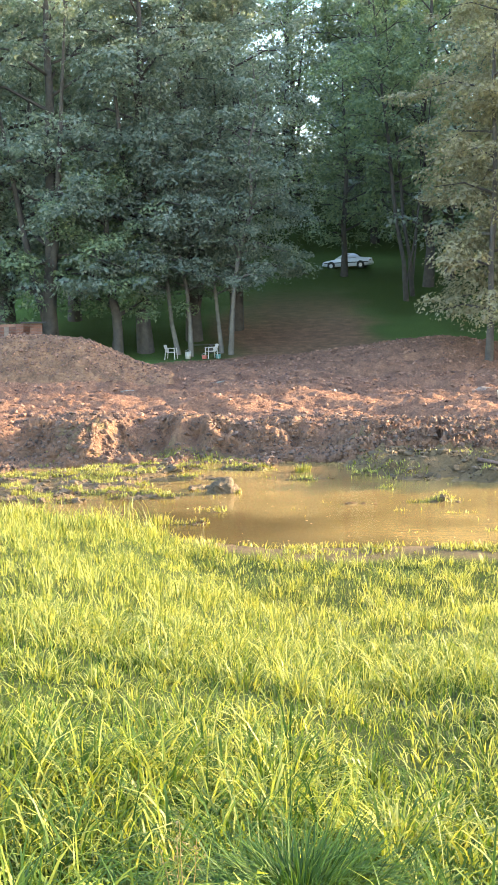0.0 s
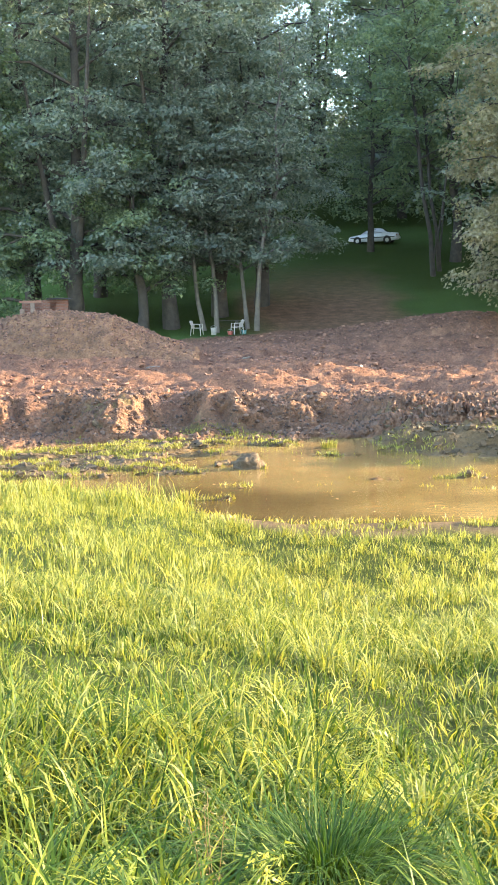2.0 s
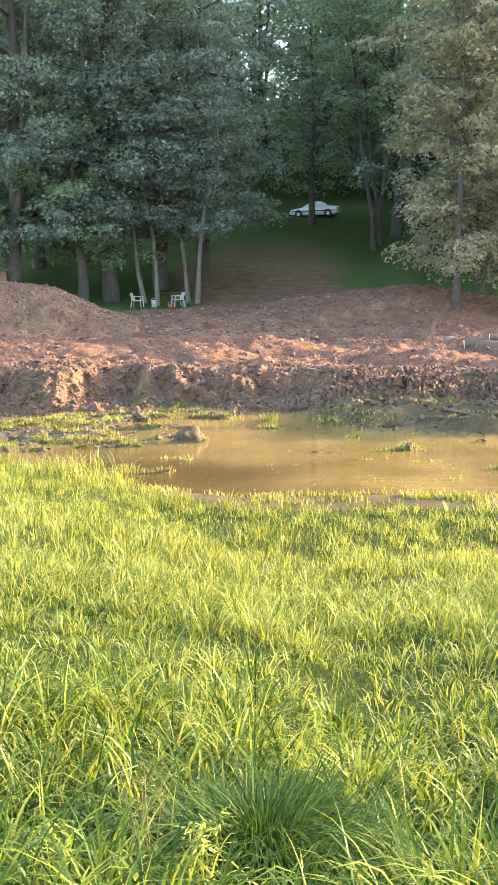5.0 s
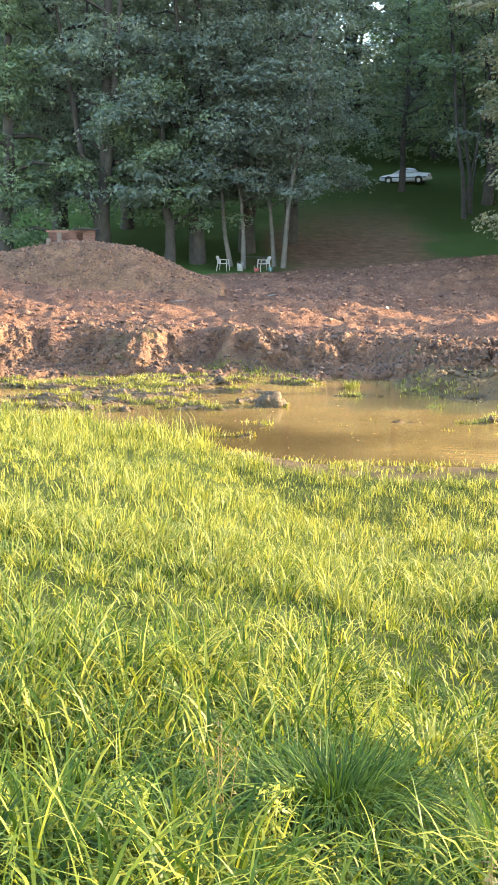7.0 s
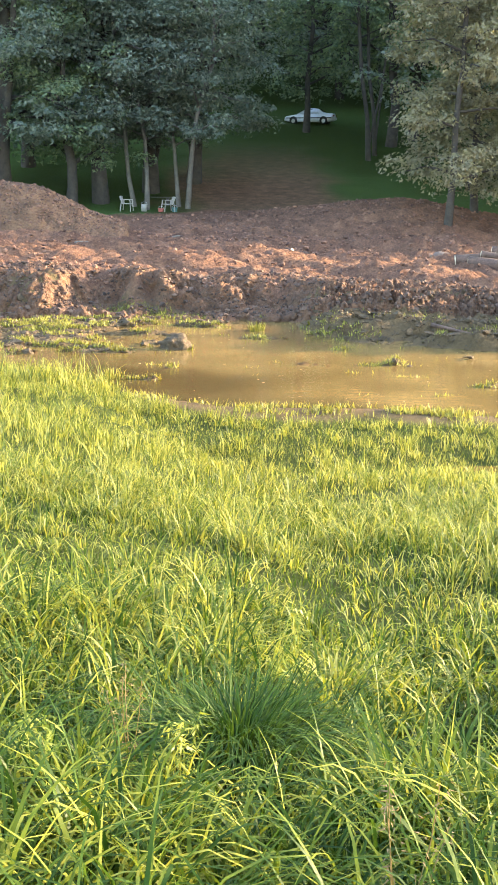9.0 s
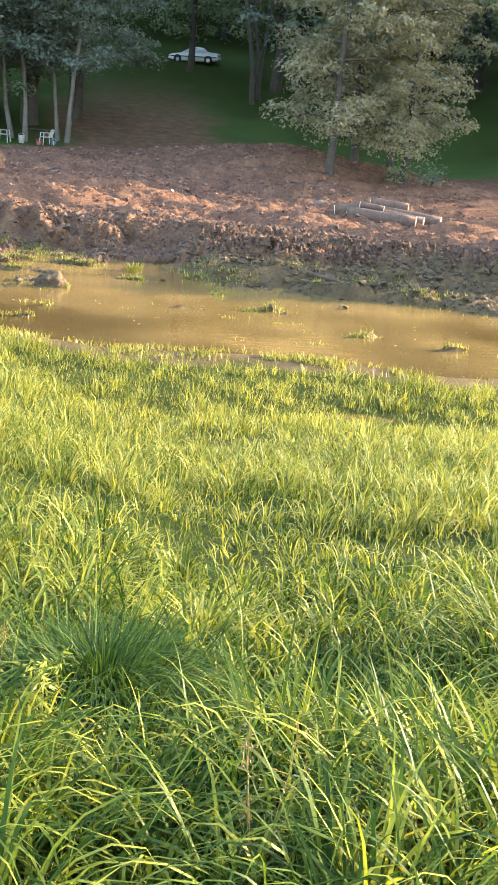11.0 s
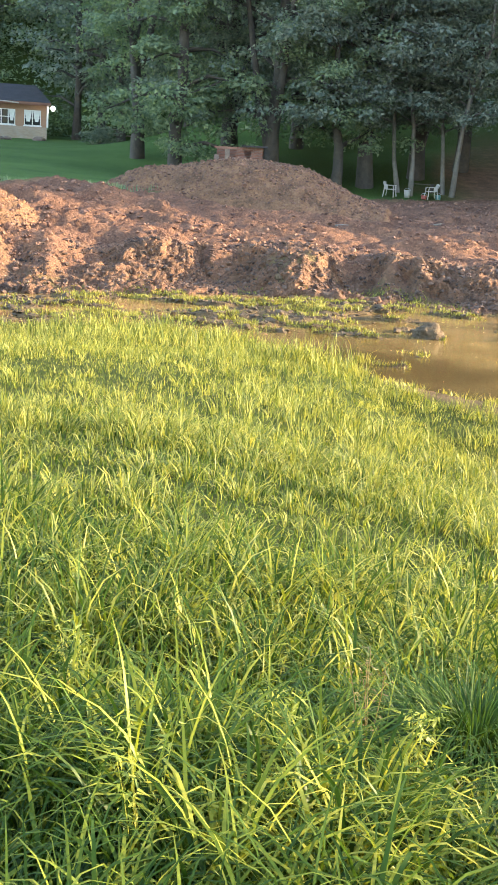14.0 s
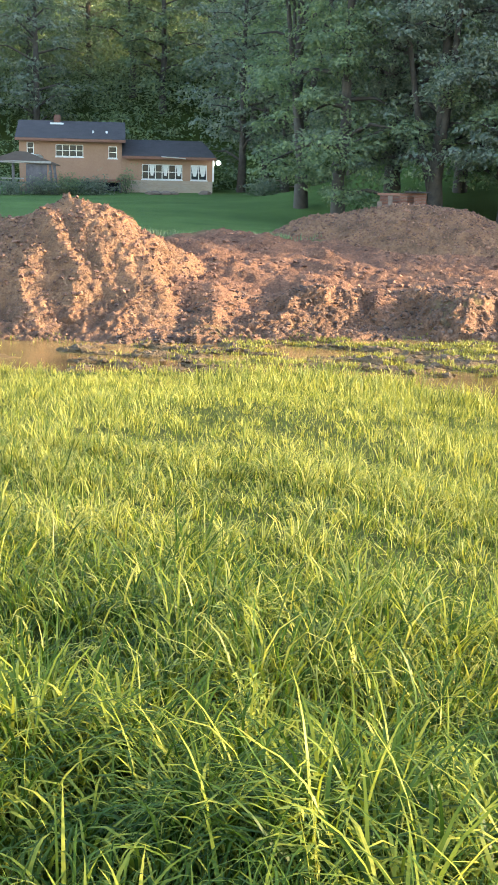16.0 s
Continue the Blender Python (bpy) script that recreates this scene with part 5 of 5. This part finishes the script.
def sedan(m):
    e = empty("car", m, "silver-white saloon car parked on the grassy hillside", "car")
    body = loft("body", PAINT, e, ((-2.25, 0.72, 0.42, 0.78, 0.96), (-2.15, 0.80, 0.30, 0.93, 0.94), (-1.6, 0.85, 0.24, 0.97, 0.94), (-0.6, 0.86, 0.20, 0.93, 0.95), (0.8, 0.86, 0.20, 0.91, 0.95), (1.5, 0.84, 0.22, 0.82, 0.93), (2.1, 0.78, 0.28, 0.72, 0.92), (2.28, 0.66, 0.38, 0.62, 0.94)))
    loft("cabin", PAINT, body, ((-1.35, 0.74, 0.9, 0.98, 0.95), (-0.85, 0.74, 0.9, 1.32, 0.84), (-0.45, 0.74, 0.9, 1.40, 0.80), (0.1, 0.74, 0.9, 1.39, 0.80), (0.5, 0.74, 0.9, 1.22, 0.86), (1.05, 0.74, 0.86, 0.94, 0.95)), "silver roof and pillars")
    for s in (-1, 1):
        for x0, x1, t0, t1 in ((-0.82, -0.12, 1.24, 1.33), (-0.04, 0.5, 1.33, 1.17)):
            bm = bmesh.new()
            v = [bm.verts.new(p) for p in ((x0 - 0.1, s * 0.745, 0.96), (x1 + 0.12, s * 0.745, 0.96), (x1, s * 0.665, t1 - 0.02), (x0 + 0.02, s * 0.665, t0 - 0.02))]
            bm.faces.new(v)
            bmesh.ops.solidify(bm, geom=bm.faces[:], thickness=0.012 * s)
            part("side_window", bm, GLASS, body)
        box_part("tail_light", REDLENS, body, -2.275, -2.19, s * 0.58 - 0.14, s * 0.58 + 0.14, 0.66, 0.80, 0.015)
        box_part("headlight", CLEAR, body, 2.2, 2.285, s * 0.48 - 0.14, s * 0.48 + 0.14, 0.52, 0.63, 0.015)
        box_part("mirror", PAINT, body, 0.5, 0.62, s * 0.86 - 0.09, s * 0.86 + 0.09, 0.94, 1.06, 0.02)
        for x in (-1.38, 1.42):
            w = part("wheel", (lambda bm: (rod(bm, (x, s * 0.70, 0.3), (x, s * 0.87, 0.3), 0.31, 0.30, 20), bm)[1])(bmesh.new()), RUBBER, e, "black tyre", True)
            bm = bmesh.new()
            rod(bm, (x, s * 0.80, 0.3), (x, s * 0.885, 0.3), 0.19, 0.17, 12)
            part("rim", bm, RIM, w)
            bm = bmesh.new()
            rod(bm, (x, s * 0.60, 0.34), (x, s * 0.866, 0.34), 0.36, 0.36, 20)
            part("wheel_arch", bm, RUBBER, body, smooth=True)
    for name, pts in (("rear_window", ((-1.30, -0.6, 1.0), (-1.30, 0.6, 1.0), (-0.88, 0.52, 1.32), (-0.88, -0.52, 1.32))), ("windscreen", ((1.02, -0.62, 0.95), (1.02, 0.62, 0.95), (0.55, 0.54, 1.22), (0.55, -0.54, 1.22)))):
        bm = bmesh.new()
        bm.faces.new([bm.verts.new(p) for p in pts])
        bmesh.ops.solidify(bm, geom=bm.faces[:], thickness=0.02)
        bmesh.ops.translate(bm, verts=bm.verts, vec=(-0.02 if name[0] == "r" else 0.03, 0, 0.03))
        part(name, bm, GLASS, body)
    box_part("bumper", PAINT, body, -2.34, -2.2, -0.74, 0.74, 0.38, 0.56, 0.03)
    box_part("bumper", PAINT, body, 2.2, 2.34, -0.68, 0.68, 0.32, 0.48, 0.03)
    for s in (-1, 1):
        box_part("trim_strip", RUBBER, body, -2.1, 2.1, s * 0.865 - 0.012, s * 0.865 + 0.012, 0.52, 0.60)
    box_part("number_plate", WHITE, body, -2.355, -2.342, -0.22, 0.22, 0.43, 0.53)
    return e


car = sedan(pose(12.8, 99.1, gl(12.8, 99.1) - 0.06, -2, 1, 160))
car.scale = (0.9, 0.9, 0.9)


# ---- chairs and buckets under the trees ----
def garden_chair(m, label):
    e = empty("garden_chair", m, label, "chair", "plastic garden chairs")
    bm = bmesh.new()
    box(bm, -0.25, 0.25, -0.24, 0.24, 0.40, 0.44, 0.015)
    part("seat", bm, DIRTYWHITE, e)
    bm = bmesh.new()
    for i in range(6):
        x = -0.21 + i * 0.084
        rod(bm, (x, 0.22, 0.43), (x * 1.1, 0.38, 0.84 - 0.25 * (x * 2) ** 2), 0.022, 0.018, 6)
    rod(bm, (-0.25, 0.36, 0.78), (0.25, 0.36, 0.78), 0.028, 0.028, 8)
    part("backrest", bm, DIRTYWHITE, e)
    for s in (-1, 1):
        bm = bmesh.new()
        box(bm, s * 0.29 - 0.035, s * 0.29 + 0.035, -0.25, 0.33, 0.62, 0.65, 0.01)
        part("armrest", bm, DIRTYWHITE, e)
        for y, lean in ((-0.22, -0.05), (0.25, 0.08)):
            bm = bmesh.new()
            rod(bm, (s * 0.24, y, 0.62 if y < 0 else 0.66), (s * 0.28, y + lean, 0.0), 0.03, 0.024, 8)
            part("leg", bm, DIRTYWHITE, e)
    return e


garden_chair(at_ground(-1.5, 66.0, 75, 0.0), "weathered white plastic armchair beside thin trees")
garden_chair(at_ground(0.72, 65.9, -70, 0.0), "weathered white plastic armchair with high back")


def bucket(x, y, r, h, mat, label):
    e = empty("bucket", at_ground(x, y, 0, 0.0), label, "bucket")
    bm = bmesh.new()
    rod(bm, (0, 0, 0), (0, 0, h), r * 0.85, r, 18, rings=3)
    part("body", bm, mat, e, smooth=True)
    bm = bmesh.new()
    rod(bm, (0, 0, h - 0.03), (0, 0, h + 0.01), r * 1.06, r * 1.06, 18)
    part("rim", bm, mat, e)
    bm = bmesh.new()
    for k in range(8):
        a, b = math.pi * k / 8, math.pi * (k + 1) / 8
        rod(bm, (r * math.cos(a), -0.02, h + 0.12 * math.sin(a)), (r * math.cos(b), -0.02, h + 0.12 * math.sin(b)), 0.008, 0.008, 5)
    part("handle", bm, RIM, e)
    return e


TEAL = surface("teal_plastic", (0.05, 0.14, 0.14), (0.08, 0.20, 0.19), 4, 0.5)
REDPL = surface("faded_red_plastic", (0.30, 0.07, 0.05), (0.40, 0.11, 0.08), 4, 0.5)
bucket(-0.58, 66.05, 0.17, 0.40, DIRTYWHITE, "white plastic bucket standing by a thin tree")
bucket(1.12, 65.9, 0.15, 0.24, TEAL, "small teal bucket beside a garden chair")
bucket(0.35, 65.7, 0.16, 0.20, REDPL, "low red plastic tub beside a garden chair")
bench = empty("plank_bench", at_ground(0.2, 67.6, 4, 0.0), "old grey plank bench under the trees", "bench")
box_part("plank", BARK, bench, -0.75, 0.75, -0.14, 0.14, 0.42, 0.47, 0.01)
for x in (-0.55, 0.55):
    box_part("support", BARK, bench, x - 0.08, x + 0.08, -0.12, 0.12, -0.05, 0.417)


# ---- flowering weeds in the near grass ----
WEED = leaf_material("weed_leaves", [(0.2, (0.09, 0.15, 0.025)), (0.55, (0.25, 0.28, 0.035)), (0.85, (0.52, 0.45, 0.06))], 0.35)
SEED = leaf_material("dry_seed_heads", [(0.2, (0.13, 0.085, 0.03)), (0.6, (0.24, 0.165, 0.06)), (0.95, (0.36, 0.27, 0.11))], 0.2)


def weed(x, y, h, seed, mat, label, size=0.05):
    g = np.random.RandomState(seed)
    e = empty("weed_plant", at_ground(x, y, 0, 0.02), label, "weed")
    bm = bmesh.new()
    cs = []
    for k in range(4):
        top = Vector((g.normal() * 0.06, g.normal() * 0.06, h * g.uniform(0.7, 1.0)))
        rod(bm, (0, 0, 0), top, 0.0022, 0.001, 5, 0.004, 5, k)
        for i in range(13):
            u = 0.3 + 0.7 * i / 12
            cs.append(np.array(top) * u)
        cs += [np.array(top) * g.uniform(0.82, 1.06) + g.normal(0, 0.014, 3) for i in range(4)]
    part("stem", bm, mat, e)
    lm = mesh_from("leaves", *leaves(np.array(cs), g, 3, 0.010, size, 0.11), smooth=False)
    lm.materials.append(mat)
    o = new("leaves", lm)
    o.parent = e
    return e


for i, (x, y, h, mat, lab) in enumerate((
        (0.10, 3.2, 0.42, WEED, "upright yellow-green weed in tall grass"), (-0.056, 3.3, 0.46, SEED, "brown dried seed head in tall grass"),
        (-1.02, 3.4, 0.40, WEED, "yellow flowering weed in tall grass"), (-0.55, 2.35, 0.48, WEED, "yellow flowering weed in tall grass"),
        (-0.30, 2.9, 0.45, WEED, "upright yellow-green weed in tall grass"), (0.55, 2.2, 0.5, SEED, "pale dried seed head in tall grass"),
        (-1.35, 4.4, 0.4, WEED, "yellow flowering weed in tall grass"), (0.62, 4.6, 0.42, WEED, "yellow flowering weed in tall grass"))):
    weed(x, y, h, 70 + i, mat, lab, 0.032 if mat is WEED else 0.018)
